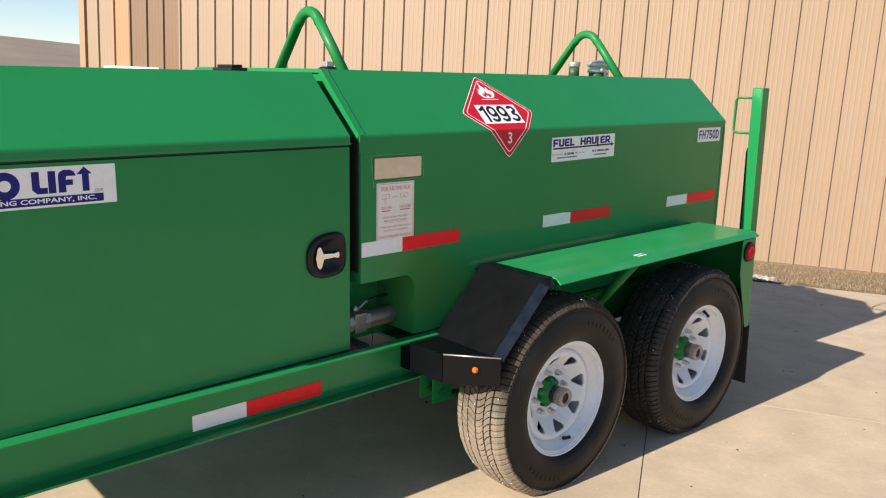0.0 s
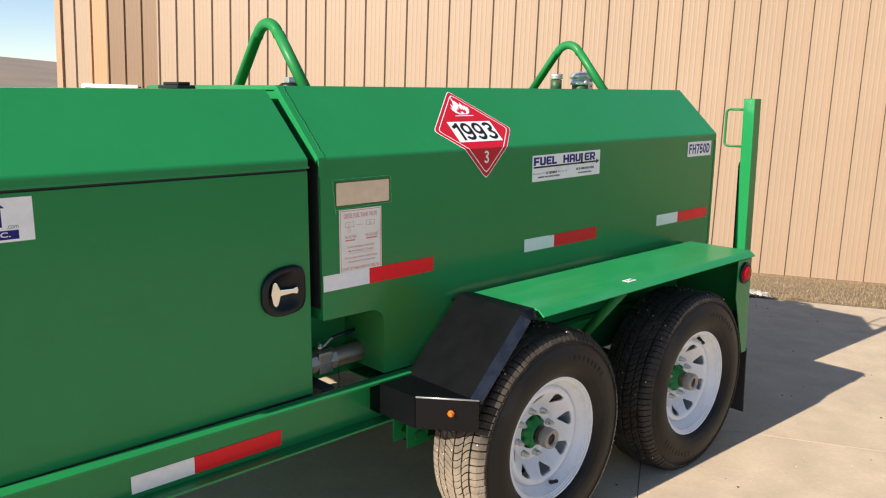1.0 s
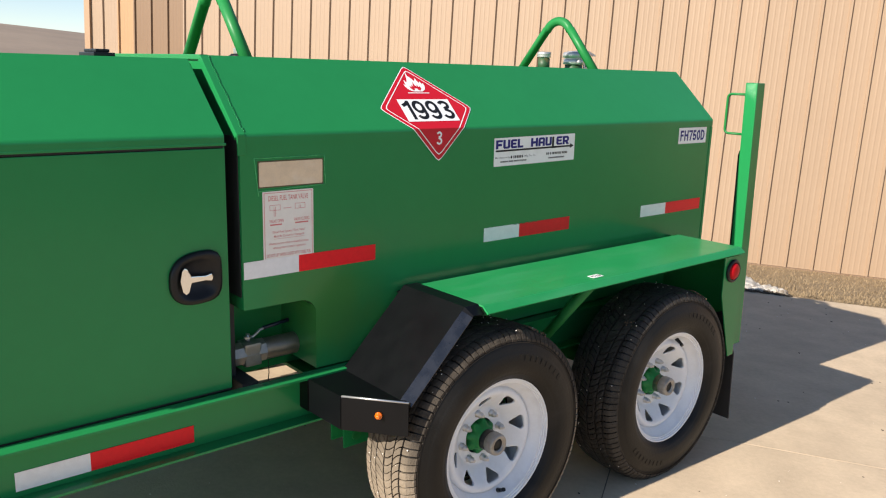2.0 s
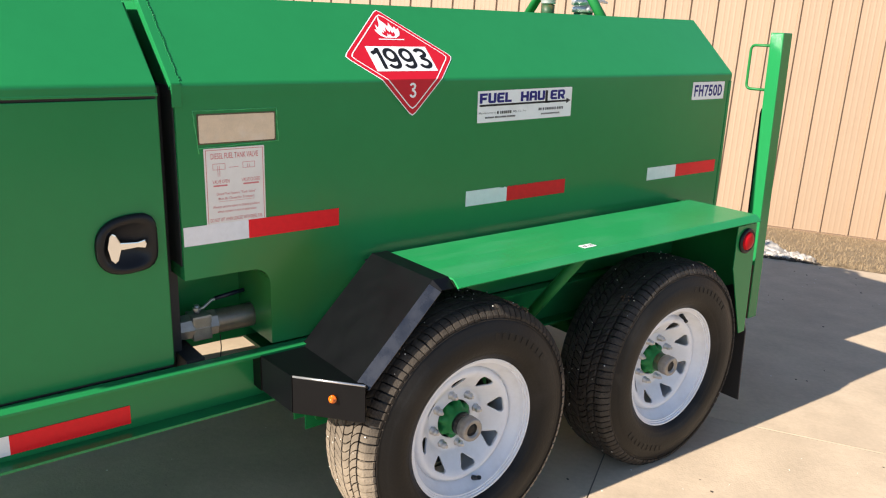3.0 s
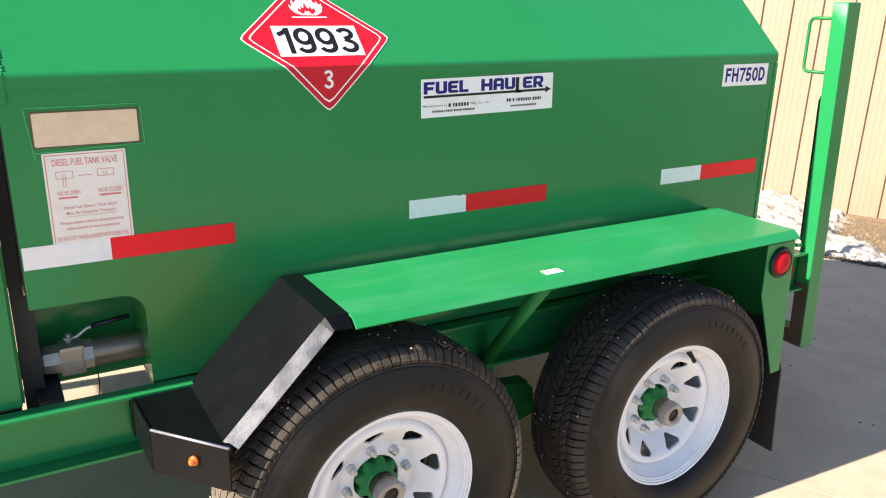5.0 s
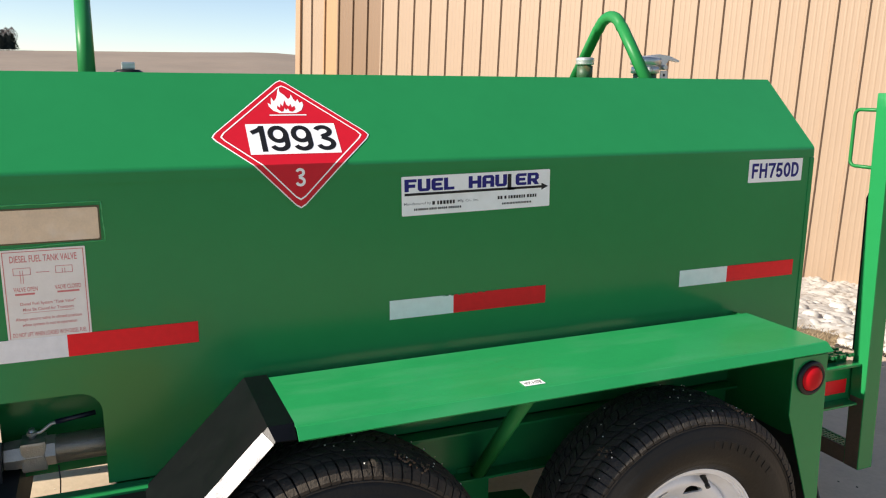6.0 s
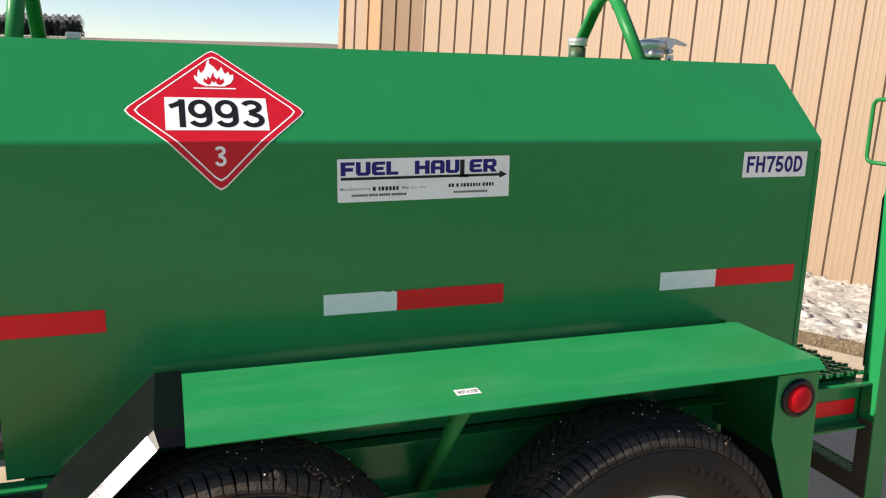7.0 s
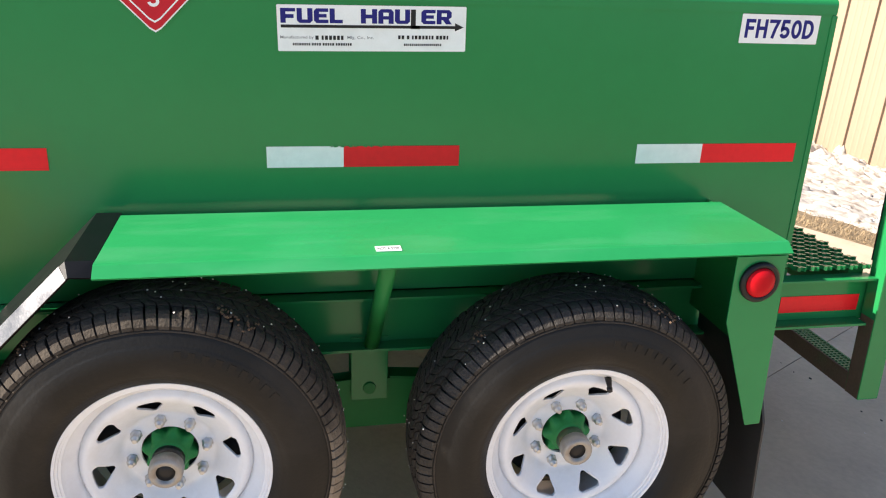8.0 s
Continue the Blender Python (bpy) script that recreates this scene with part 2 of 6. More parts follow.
SNOW = material("old_dirty_snow", (0.53, 0.49, 0.43), 0.7, vary=0.32, scale=10, bump=1.0, bump_scale=40, stain=(0.22, 0.165, 0.11), stain_amount=0.95, stain_scale=12)
BARK = material("grey_bark", (0.16, 0.135, 0.12), 0.9, vary=0.2, scale=2)
TWIGS = material("bare_twigs", (0.20, 0.165, 0.15), 0.95, vary=0.25, scale=1)
CONIFER = material("dark_conifer_needles", (0.028, 0.036, 0.028), 0.9, vary=0.3, scale=1)
WHITE_PAINT = material("white_painted_frame", (0.80, 0.80, 0.79), 0.45, vary=0.05, scale=8)
GREY_PANEL = material("grey_panel", (0.42, 0.43, 0.42), 0.4, vary=0.08, scale=6)
DARK = material("dark_leaf_litter", (0.05, 0.04, 0.03), 0.9, vary=0.3, scale=30)


# ---- mesh helpers ----
def box(bm, x0, x1, y0, y1, z0, z1, bevel=0.0):
    vs = [bm.verts.new(p) for p in ((x0, y0, z0), (x1, y0, z0), (x1, y1, z0), (x0, y1, z0), (x0, y0, z1), (x1, y0, z1), (x1, y1, z1), (x0, y1, z1))]
    fs = [bm.faces.new([vs[k] for k in f]) for f in ((3, 2, 1, 0), (4, 5, 6, 7), (0, 1, 5, 4), (1, 2, 6, 5), (2, 3, 7, 6), (3, 0, 4, 7))]
    if bevel:
        bmesh.ops.bevel(bm, geom=list({e for f in fs for e in f.edges}), offset=bevel, segments=2, profile=0.7, affect="EDGES")
    return bm


def prism(bm, points, lift, bevel=0.0, segments=2):
    """A flat outline of 3D points, pushed along the vector lift into a solid."""
    a = [bm.verts.new(p) for p in points]
    b = [bm.verts.new(Vector(p) + Vector(lift)) for p in points]
    n = len(a)
    fs = [bm.faces.new(a[::-1]), bm.faces.new(b)] + [bm.faces.new((a[k], a[(k + 1) % n], b[(k + 1) % n], b[k])) for k in range(n)]
    bmesh.ops.recalc_face_normals(bm, faces=fs)
    if bevel:
        bmesh.ops.bevel(bm, geom=list({e for f in fs for e in f.edges}), offset=bevel, segments=segments, profile=0.7, affect="EDGES")
    return bm


def tube(bm, points, radius, sides=12, closed=False):
    """A round bar along a line of points."""
    pts = [Vector(p) for p in points]
    rings, n = [], len(pts)
    side = None
    for k, p in enumerate(pts):
        ahead = (pts[(k + 1) % n] if closed or k < n - 1 else p) - (pts[k - 1] if closed or k else p)
        ahead.normalize()
        if side is None:
            side = ahead.orthogonal().normalized()
        side = (side - ahead * side.dot(ahead)).normalized()
        up = ahead.cross(side)
        rad = radius[k] if isinstance(radius, (list, tuple)) else radius
        rings.append([bm.verts.new(p + rad * (math.cos(a) * side + math.sin(a) * up)) for a in (2 * math.pi * s / sides for s in range(sides))])
    spans = range(n if closed else n - 1)
    for k in spans:
        a, b = rings[k], rings[(k + 1) % n]
        for s in range(sides):
            f = bm.faces.new((a[s], a[(s + 1) % sides], b[(s + 1) % sides], b[s]))
            f.smooth = True
    if not closed:
        bm.faces.new(rings[0][::-1])
        bm.faces.new(rings[-1])
    return bm


def rod(bm, a, b, radius, sides=16):
    return tube(bm, [a, b], radius, sides)


def lathe(bm, profile, segments=48, axis="x", centre=(0, 0, 0), smooth=True):
    """Turns a profile of (along, radius) about an axis through centre."""
    rings = []
    for along, r in profile:
        ring = []
        for s in range(segments):
            a = 2 * math.pi * s / segments
            c, d = r * math.cos(a), r * math.sin(a)
            p = {"x": (along, c, d), "y": (d, along, c), "z": (c, d, along)}[axis]
            ring.append(bm.verts.new(Vector(p) + Vector(centre)))
        rings.append(ring)
    for a, b in zip(rings, rings[1:]):
        for s in range(segments):
            f = bm.faces.new((a[s], a[(s + 1) % segments], b[(s + 1) % segments], b[s]))
            f.smooth = smooth
    for ring, flip in ((rings[0], True), (rings[-1], False)):
        bm.faces.new(ring[::-1] if flip else ring)
    bmesh.ops.recalc_face_normals(bm, faces=bm.faces)
    return bm


def rounded(y0, y1, z0, z1, r, steps=5):
    """A rectangle with rounded corners, as (y, z) points."""
    out = []
    for cy, cz, a0 in ((y1 - r, z0 + r, -90), (y1 - r, z1 - r, 0), (y0 + r, z1 - r, 90), (y0 + r, z0 + r, 180)):
        out += [(cy + r * math.cos(radians(a0 + 90 * s / steps)), cz + r * math.sin(radians(a0 + 90 * s / steps))) for s in range(steps + 1)]
    return out


def part(name, bm, mat, parent, label=""):
    me = bpy.data.meshes.new(name)
    bm.to_mesh(me)
    bm.free()
    me.materials.append(mat)
    ob = new(name, me)
    ob.parent = parent
    if label:
        ob["label"] = label
    return ob


def thing(name, bm, mat, label, category, kind="", group=""):
    ob = part(name, bm, mat, None)
    return tagged(ob, label, category, group, kind)


def words(body, bold=0.0):
    """A flat mesh of a line of writing, from the built-in font, scaled into the unit square's width and height."""
    cu = bpy.data.curves.new("writing", "FONT")
    cu.body = body
    cu.offset = bold
    cu.resolution_u = 3
    tmp = new("writing", cu)
    me = bpy.data.meshes.new_from_object(tmp.evaluated_get(bpy.context.evaluated_depsgraph_get()))
    bpy.data.objects.remove(tmp)
    bm = bmesh.new()
    bm.from_mesh(me)
    bpy.data.meshes.remove(me)
    lo = [min(v.co[k] for v in bm.verts) for k in (0, 1)]
    hi = [max(v.co[k] for v in bm.verts) for k in (0, 1)]
    for v in bm.verts:
        v.co = Vector(((v.co.x - lo[0]) / (hi[0] - lo[0]), (v.co.y - lo[1]) / (hi[1] - lo[1]), 0))
    return bm


def arc(cx, cy, rx, ry, a0, a1, steps=14):
    return [(cx + rx * math.cos(radians(a0 + (a1 - a0) * k / steps)), cy + ry * math.sin(radians(a0 + (a1 - a0) * k / steps))) for k in range(steps + 1)]


def strokes(ch, w, h, t):
    """The centre lines of an upright sans-serif character of width w and height h, stroke t."""
    e = t / 2
    rx, c = w / 2 - e, w / 2
    if ch == "1":
        return [[(w - e, 0), (w - e, h)], [(w - e, h - e * 0.8), (w - e * 2.2, h - t * 1.05), (0, h - t * 1.75)]]
    if ch == "9":
        return [arc(c, h * 0.66, rx, h * 0.34 - e, 0, 360, 28), [(w - e, h * 0.66), (w - e, h * 0.32)] + arc(c, h * 0.28, rx, h * 0.28 - e, 0, -160)]
    if ch == "3":
        return [arc(c - e * 0.2, h * 0.755, rx * 0.92, h * 0.245 - e, 160, -80) + [(c - e, h * 0.53)], [(c - e, h * 0.53)] + arc(c, h * 0.27, rx, h * 0.27 - e, 75, -165)]
    if ch == "7":
        return [[(0, h - e), (w - e * 0.4, h - e), (w * 0.66, h * 0.5), (w * 0.46, 0)]]
    if ch == "5":
        return [[(w - e * 0.6, h - e), (w * 0.16 + e, h - e), (w * 0.07 + e, h * 0.50)] + arc(c, h * 0.32, rx, h * 0.32 - e, 140, -160)]
    if ch == "0":
        return [arc(c, h / 2, rx, h / 2 - e, 0, 360, 32)]
    if ch == "F":
        return [[(e, 0), (e, h)], [(e, h - e), (w, h - e)], [(e, h * 0.52), (w * 0.88, h * 0.52)]]
    if ch == "H":
        return [[(e, 0), (e, h)], [(w - e, 0), (w - e, h)], [(e, h * 0.52), (w - e, h * 0.52)]]
    return [[(e, 0), (e, h)], [(e, h - e)] + arc(w * 0.42, h / 2, w * 0.58 - e, h / 2 - e, 90, -90, 18) + [(e, e)]]


def lettered(body, height, stroke, widths, gap):
    """A flat mesh of characters in one line, from the origin to the right."""
    bm = bmesh.new()
    x = 0.0
    for n, (ch, w) in enumerate(zip(body, widths)):
        for q, line in enumerate(strokes(ch, w, height, stroke)):
            pts = [Vector((x + a, b)) for a, b in line]
            closed = (pts[0] - pts[-1]).length < 1e-6
            if closed:
                pts = pts[:-1]
            m = len(pts)
            rows = []
            for k in range(m):
                back = pts[k - 1] if closed or k else None
                ahead = pts[(k + 1) % m] if closed or k < m - 1 else None
                d0 = (pts[k] - back).normalized() if back is not None else (ahead - pts[k]).normalized()
                d1 = (ahead - pts[k]).normalized() if ahead is not None else d0
                n0, n1 = Vector((-d0.y, d0.x)), Vector((-d1.y, d1.x))
                mid = (n0 + n1).normalized()
                mid *= stroke / 2 / max(0.6, mid.dot(n0))
                rows.append([bm.verts.new((pts[k].x + v.x, pts[k].y + v.y, 0.00002 * q)) for v in (mid, -mid)])
            for k in range(m if closed else m - 1):
                a, b = rows[k], rows[(k + 1) % m]
                bm.faces.new((a[0], a[1], b[1], b[0]))
        x += w + gap
    bmesh.ops.recalc_face_normals(bm, faces=bm.faces)
    return bm


def on_side(bm, x, y0, y1, z0, z1):
    """Lays a mesh of the unit square upright on the trailer's side, facing +x."""
    for v in bm.verts:
        v.co = Vector((x + v.co.z, y0 + v.co.x * (y1 - y0), z0 + v.co.y * (z1 - z0)))
    return bm


def plate(x, y0, y1, z0, z1, thick=0.0008, r=0.0):
    """A thin sheet on the trailer's side."""
    outline = rounded(y0, y1, z0, z1, r) if r else [(y0, z0), (y1, z0), (y1, z1), (y0, z1)]
    return prism(bmesh.new(), [(x, y, z) for y, z in outline], (thick, 0, 0))


# ---- the yard: lie of the land ----
YAW = radians(30.86)
ALONG, AWAY = Vector((math.cos(YAW), math.sin(YAW))), Vector((-math.sin(YAW), math.cos(YAW)))
WALL, PAD_EDGE, WALL_FOOT = 13.933, 7.47, -0.955
BUILDING = Matrix.Rotation(YAW, 4, "Z")


def yard(s, o, z=0.0):
    """A place by its metres along the building's wall and towards it."""
    p = ALONG * s + AWAY * o
    return Vector((p.x, p.y, z))


def land(x, y):
    """Height of the land: level round the trailer, falling to the building, rising to a far ridge in the west."""
    o = x * AWAY.x + y * AWAY.y
    t = min(1.0, max(0.0, (o - PAD_EDGE) / (WALL - PAD_EDGE)))
    z = WALL_FOOT * t
    r = math.hypot(x, y)
    if r > 60:
        west = math.degrees(math.atan2(x, y))
        ridge = 0.0465 - 0.00095 * max(0.0, -79 - west) - 0.0008 * max(0.0, west + 79)
        ridge = max(0.012, ridge)
        k = min(1.0, (r - 60) / 340)
        k = k * k * (3 - 2 * k)
        z += k * (ridge * min(r, 420) + 1.46)
        z += k * 0.5 * noise.noise((x * 0.01, y * 0.01, 0))
    return z


def ground_sheet():
    steps = [0.0]
    while steps[-1] < 2400:
        steps.append(steps[-1] + max(0.4, 0.06 * steps[-1]))
    line = [-s for s in steps[:0:-1]] + steps
    bm = bmesh.new()
    grid = []
    for s in line:
        row = []
        for o in line:
            p = yard(s, o + PAD_EDGE)
            drop = 0.12 if -19.4 < o <= 0.0 and -25.7 < s < 5.3 else 0.0
            row.append(bm.verts.new((p.x, p.y, land(p.x, p.y) - drop + 0.02 * noise.noise((p.x, p.y, 2.0)))))
        grid.append(row)
    for a, b in zip(grid, grid[1:]):
        for k in range(len(line) - 1):
            f = bm.faces.new((a[k], b[k], b[k + 1], a[k + 1]))
            f.smooth = True
    ob = thing("ground", bm, SOIL, "dry brown winter field rolling to a low far ridge", "ground", "structure")
    ob.data.materials.append(VERGE)
    for f in ob.data.polygons:
        if f.center.length < 60:
            f.material_index = 1
    return ob


ground_sheet()

# concrete slabs with open joints, square to the building
pavement = thing("pavement", prism(bmesh.new(), [yard(-25.8, -12.0, -0.004), yard(5.34, -12.0, -0.004), yard(5.34, PAD_EDGE - 0.02, -0.004), yard(-25.8, PAD_EDGE - 0.02, -0.004)], (0, 0, -0.08)), JOINT, "weathered tan concrete yard with sawn joints", "pavement", "structure")
SLAB_S, SLAB_O = 5.2, 3.25


def slab_mesh():
    bm = bmesh.new()
    box(bm, 0.0024, SLAB_S - 0.0024, 0.0024, SLAB_O - 0.0024, -0.1, 0.0)
    me = bpy.data.meshes.new("slab")
    bm.to_mesh(me)
    bm.free()
    me.materials.append(CONCRETE)
    return me


slab_data = slab_mesh()
for i in range(-5, 1):
    for j in range(6):
        slab = new("slab", slab_data)
        slab.parent = pavement
        slab.matrix_basis = BUILDING @ pose(0.15 + SLAB_S * i, PAD_EDGE - SLAB_O * (j + 1), 0)


# hairline crack and small litter on the concrete
def litter(name, n, seed, size, mat, label, category):
    rng = random.Random(seed)
    bm = bmesh.new()
    for _ in range(n):
        x, y = rng.uniform(-3.6, 0.6), rng.uniform(0.2, 7.0)
        a, s = rng.uniform(0, 6.3), size * rng.uniform(0.4, 1.3)
        pts = []
        for k in range(5):
            q = a + k * 1.2566
            rr = s * rng.uniform(0.5, 1.0)
            pts.append((x + rr * math.cos(q), y + 0.6 * rr * math.sin(q), 0.0005))
        prism(bm, pts, (0, 0, s * 0.35))
    return thing(name, bm, mat, label, category, "stuff")


litter("leaf_litter", 170, 5, 0.008, DARK, "specks of dark dry leaf scattered on the concrete", "litter")
litter("pale_grit", 260, 9, 0.004, LABEL_CREAM, "pale grit and stone chips scattered on the concrete", "grit")

# dead grass along the concrete's edge and down the bank
def dead_grass():
    rng = random.Random(3)
    bm = bmesh.new()
    for _ in range(46000):
        s = rng.uniform(-7.0, 8.0)
        o = PAD_EDGE + 0.02 + (WALL - PAD_EDGE - 0.1) * rng.random() ** 1.6
        p = yard(s, o)
        z = land(p.x, p.y) + 0.005
        a, lean, h = rng.uniform(0, 6.3), rng.uniform(0.7, 1.7), rng.uniform(0.02, 0.055)
        d = Vector((math.cos(a), math.sin(a), 0))
        e = Vector((-d.y, d.x, 0)) * rng.uniform(0.0012, 0.003)
        base = Vector((p.x, p.y, z))
        mid = base + d * h * 0.4 * lean + Vector((0, 0, h * 0.55))
        tip = base + d * h * 1.0 * lean + Vector((0, 0, h * max(0.12, 0.9 - 0.5 * lean)))
        v = [bm.verts.new(q) for q in (base - e, base + e, mid + e * 0.8, mid - e * 0.8, tip)]
        bm.faces.new((v[0], v[1], v[2], v[3]))
        bm.faces.new((v[3], v[2], v[4]))
    return thing("dead_grass", bm, STRAW, "flattened straw-coloured dead grass beside the concrete", "grass", "stuff")


dead_grass()


def snow_bank(s0, s1, o0, o1, seed, height, taper=0.0, drift=0.0, label="thawing crust of dirty old snow on dead grass"):
    """A thawing heap of snow, broken by holes, as one lumpy crust; taper thins it towards greater s, drift heaps it against the building."""
    bm = bmesh.new()
    step = 0.045
    ns, no = int((s1 - s0) / step), int((o1 - o0) / step)
    grid = {}
    for i in range(ns + 1):
        for j in range(no + 1):
            u, v = i / ns, j / no
            s, o = s0 + i * step, o0 + j * step
            wide = 1.0 - taper * u
            edge = min(1.0, 3.0 * min(s - s0, s1 - s), 4.0 * (o - o0), 3.0 * (wide - v) * (o1 - o0))
            n = noise.noise((s * 0.9 + seed, o * 0.9, 0)) * 0.5 + noise.noise((s * 3.3, o * 3.3, seed)) * 0.5 + noise.noise((s * 8, o * 8, seed)) * 0.55 + noise.noise((s * 17, o * 17, seed)) * 0.3
            h = height * (edge * 1.15 - 0.42 + n * 0.8)
            if drift and o > 11.0:
                h += drift * min(1.0, max(0.0, (0.35 - s) / 0.7)) * (1.0 + 0.9 * max(0.0, -1.4 - s)) * (o - 11.0) / 2.9 * (0.8 + 0.5 * n)
            p = yard(s, o)
            grid[i, j] = (bm.verts.new((p.x, p.y, land(p.x, p.y) + h)), h)
    for i in range(ns):
        for j in range(no):
            four = [grid[i, j], grid[i + 1, j], grid[i + 1, j + 1], grid[i, j + 1]]
            if max(h for _, h in four) > 0.01:
                f = bm.faces.new([v for v, _ in four])
                f.smooth = True
    bmesh.ops.delete(bm, geom=[v for v in bm.verts if not v.link_faces], context="VERTS")
    return thing("snow_patch", bm, SNOW, label, "snow", "stuff")


snow_bank(-4.8, 0.7, 8.15, 14.4, 4.0, 0.070, 0.0, 0.15)
snow_bank(0.12, 1.15, 7.52, 10.2, 9.0, 0.12, 0.8, 0.0, "ploughed heap of grimy thawing snow beside the concrete")


def snow_clods(n, s0, s1, o0, o1, size, seed, taper):
    """Broken lumps of frozen snow."""
    rng = random.Random(seed)
    verts, faces = [], []
    ball = bmesh.new()
    bmesh.ops.create_icosphere(ball, subdivisions=2, radius=1.0)
    shape = [v.co.copy() for v in ball.verts]
    tris = [[v.index for v in f.verts] for f in ball.faces]
    ball.free()
    for _ in range(n):
        u = rng.random()
        s = s0 + (s1 - s0) * u
        o = o0 + (o1 - o0) * rng.random() ** 1.4 * (1 - taper * u)
        p, r = yard(s, o), size * rng.uniform(0.35, 1.0) * (1 - 0.6 * taper * u)
        base = len(verts)
        for c in shape:
            k = r * (1 + 0.55 * noise.noise(c * 1.7 + Vector((s * 9, o * 9, seed))))
            verts.append((p.x + c.x * k, p.y + c.y * k, land(p.x, p.y) + 0.25 * r + c.z * k * 0.7))
        faces += [[base + q for q in t] for t in tris]
    me = bpy.data.meshes.new("snow_clod")
    me.from_pydata(verts, [], faces)
    me.materials.append(SNOW)
    for f in me.polygons:
        f.use_smooth = True
    return tagged(new("snow_clod", me), "broken lumps of frozen dirty snow", "snow", "", "stuff")


snow_clods(380, 0.12, 1.12, 7.55, 9.4, 0.08, 3, 0.85)
snow_clods(760, -4.6, 0.5, 8.4, 13.7, 0.10, 8, 0.0)


def snow_grime():
    """Dark wet grit left along the foot of the ploughed heap."""
    rng = random.Random(21)
    bm = bmesh.new()
    for _ in range(420):
        s, o = rng.uniform(0.1, 1.15), PAD_EDGE + abs(rng.gauss(0.0, 0.05)) - 0.02
        p, r = yard(s, o), rng.uniform(0.004, 0.014)
        z = max(land(p.x, p.y), -0.002) + 0.003
        pts = [(p.x + r * rng.uniform(0.6, 1) * math.cos(q), p.y + r * rng.uniform(0.6, 1) * math.sin(q), z) for q in (0.1, 1.4, 2.6, 3.8, 5.1)]
        prism(bm, pts, (0, 0, r * 0.7))
    return thing("wet_grit", bm, DARK, "dark wet grit along the foot of the snow heap", "grit", "stuff")


snow_grime()

# ---- the steel building ----
RIB = 0.3862
PANEL = 3 * RIB
CORNER, END = -9.526, -11.83
building = tagged(new("steel_building"), "tan steel building with upright ribbed wall panels", "building", "", "")
building.matrix_basis = BUILDING


def panel_mesh(ribs, height, foot, mat):
    """A ribbed sheet: tall narrow ribs, two shallow ones between; faces -y."""
    bm = bmesh.new()
    prof = []
    for k in range(ribs):
        x = k * RIB
        prof += [(x, 0), (x + 0.012, -0.034), (x + 0.040, -0.034), (x + 0.056, 0)]
        for c in (0.145, 0.22, 0.30):
            prof += [(x + c - 0.018, 0), (x + c - 0.006, -0.0019), (x + c + 0.006, -0.0019), (x + c + 0.018, 0)]
    prof.append((ribs * RIB, 0))
    lo = [bm.verts.new((x, y, foot)) for x, y in prof]
    hi = [bm.verts.new((x, y, height)) for x, y in prof]
    lob = [bm.verts.new((x, 0.012, foot)) for x, y in (prof[0], prof[-1])]
    hib = [bm.verts.new((x, 0.012, height)) for x, y in (prof[0], prof[-1])]
    for k in range(len(prof) - 1):
        bm.faces.new((lo[k], lo[k + 1], hi[k + 1], hi[k]))
    bm.faces.new((lob[1], lob[0], hib[0], hib[1]))
    me = bpy.data.meshes.new("panel")
    bm.to_mesh(me)
    bm.free()
    me.materials.append(mat)
    return me


HIGH = 4.4
wall_main = part("wall", box(bmesh.new(), END, 22.0, WALL + 0.014, WALL + 0.16, WALL_FOOT - 0.3, HIGH), TRIM_TAN, building)
FOOT = WALL_FOOT + 0.02
panel_data = panel_mesh(3, HIGH, FOOT, WALL_TAN)
for k in range(27):
    ob = new("panel", panel_data)
    ob.parent = wall_main
    ob.matrix_basis = pose(CORNER + k * PANEL, WALL, 0)
for start, ribs, mat, label in ((CORNER - PANEL, 3, WALL_DARK, "darker brown-tan wall panel"), (CORNER - PANEL - RIB, 1, WALL_ORANGE, "orange-tan wall panel"), (CORNER - 2 * PANEL, 2, WALL_TAN, "")):
    ob = new("panel", panel_mesh(ribs, HIGH, FOOT, mat))
    ob.parent = wall_main
    ob.matrix_basis = pose(start, WALL, 0)
    if label:
        ob["label"] = label
part("wall", box(bmesh.new(), END, END + 0.14, WALL + 0.161, WALL + 9, WALL_FOOT - 0.3, HIGH), TRIM_TAN, building)
part("trim", box(bmesh.new(), END - 0.03, END + 0.105, WALL - 0.052, WALL + 0.012, WALL_FOOT - 0.1, HIGH, 0.006), TRIM_TAN, building, "tan steel corner trim")
part("base_trim", box(bmesh.new(), END + 0.11, 22.0, WALL - 0.06, WALL + 0.01, WALL_FOOT - 0.12, WALL_FOOT + 0.035, 0.006), TRIM_BROWN, building, "brown base flashing")
part("roof", prism(bmesh.new(), [(END - 0.2, WALL - 0.4, HIGH + 0.02), (END - 0.2, WALL + 9.2, HIGH + 1.8), (END - 0.2, WALL + 9.2, HIGH + 1.9), (END - 0.2, WALL - 0.4, HIGH + 0.14)], (34, 0, 0)), TRIM_TAN, building)
part("wall", box(bmesh.new(), END, 22.0, WALL + 9.001, WALL + 9.15, WALL_FOOT - 0.3, HIGH + 1.7), TRIM_TAN, building)
part("wall", box(bmesh.new(), 21.86, 22.0, WALL + 0.161, WALL + 9.0, WALL_FOOT - 0.3, HIGH), TRIM_TAN, building)


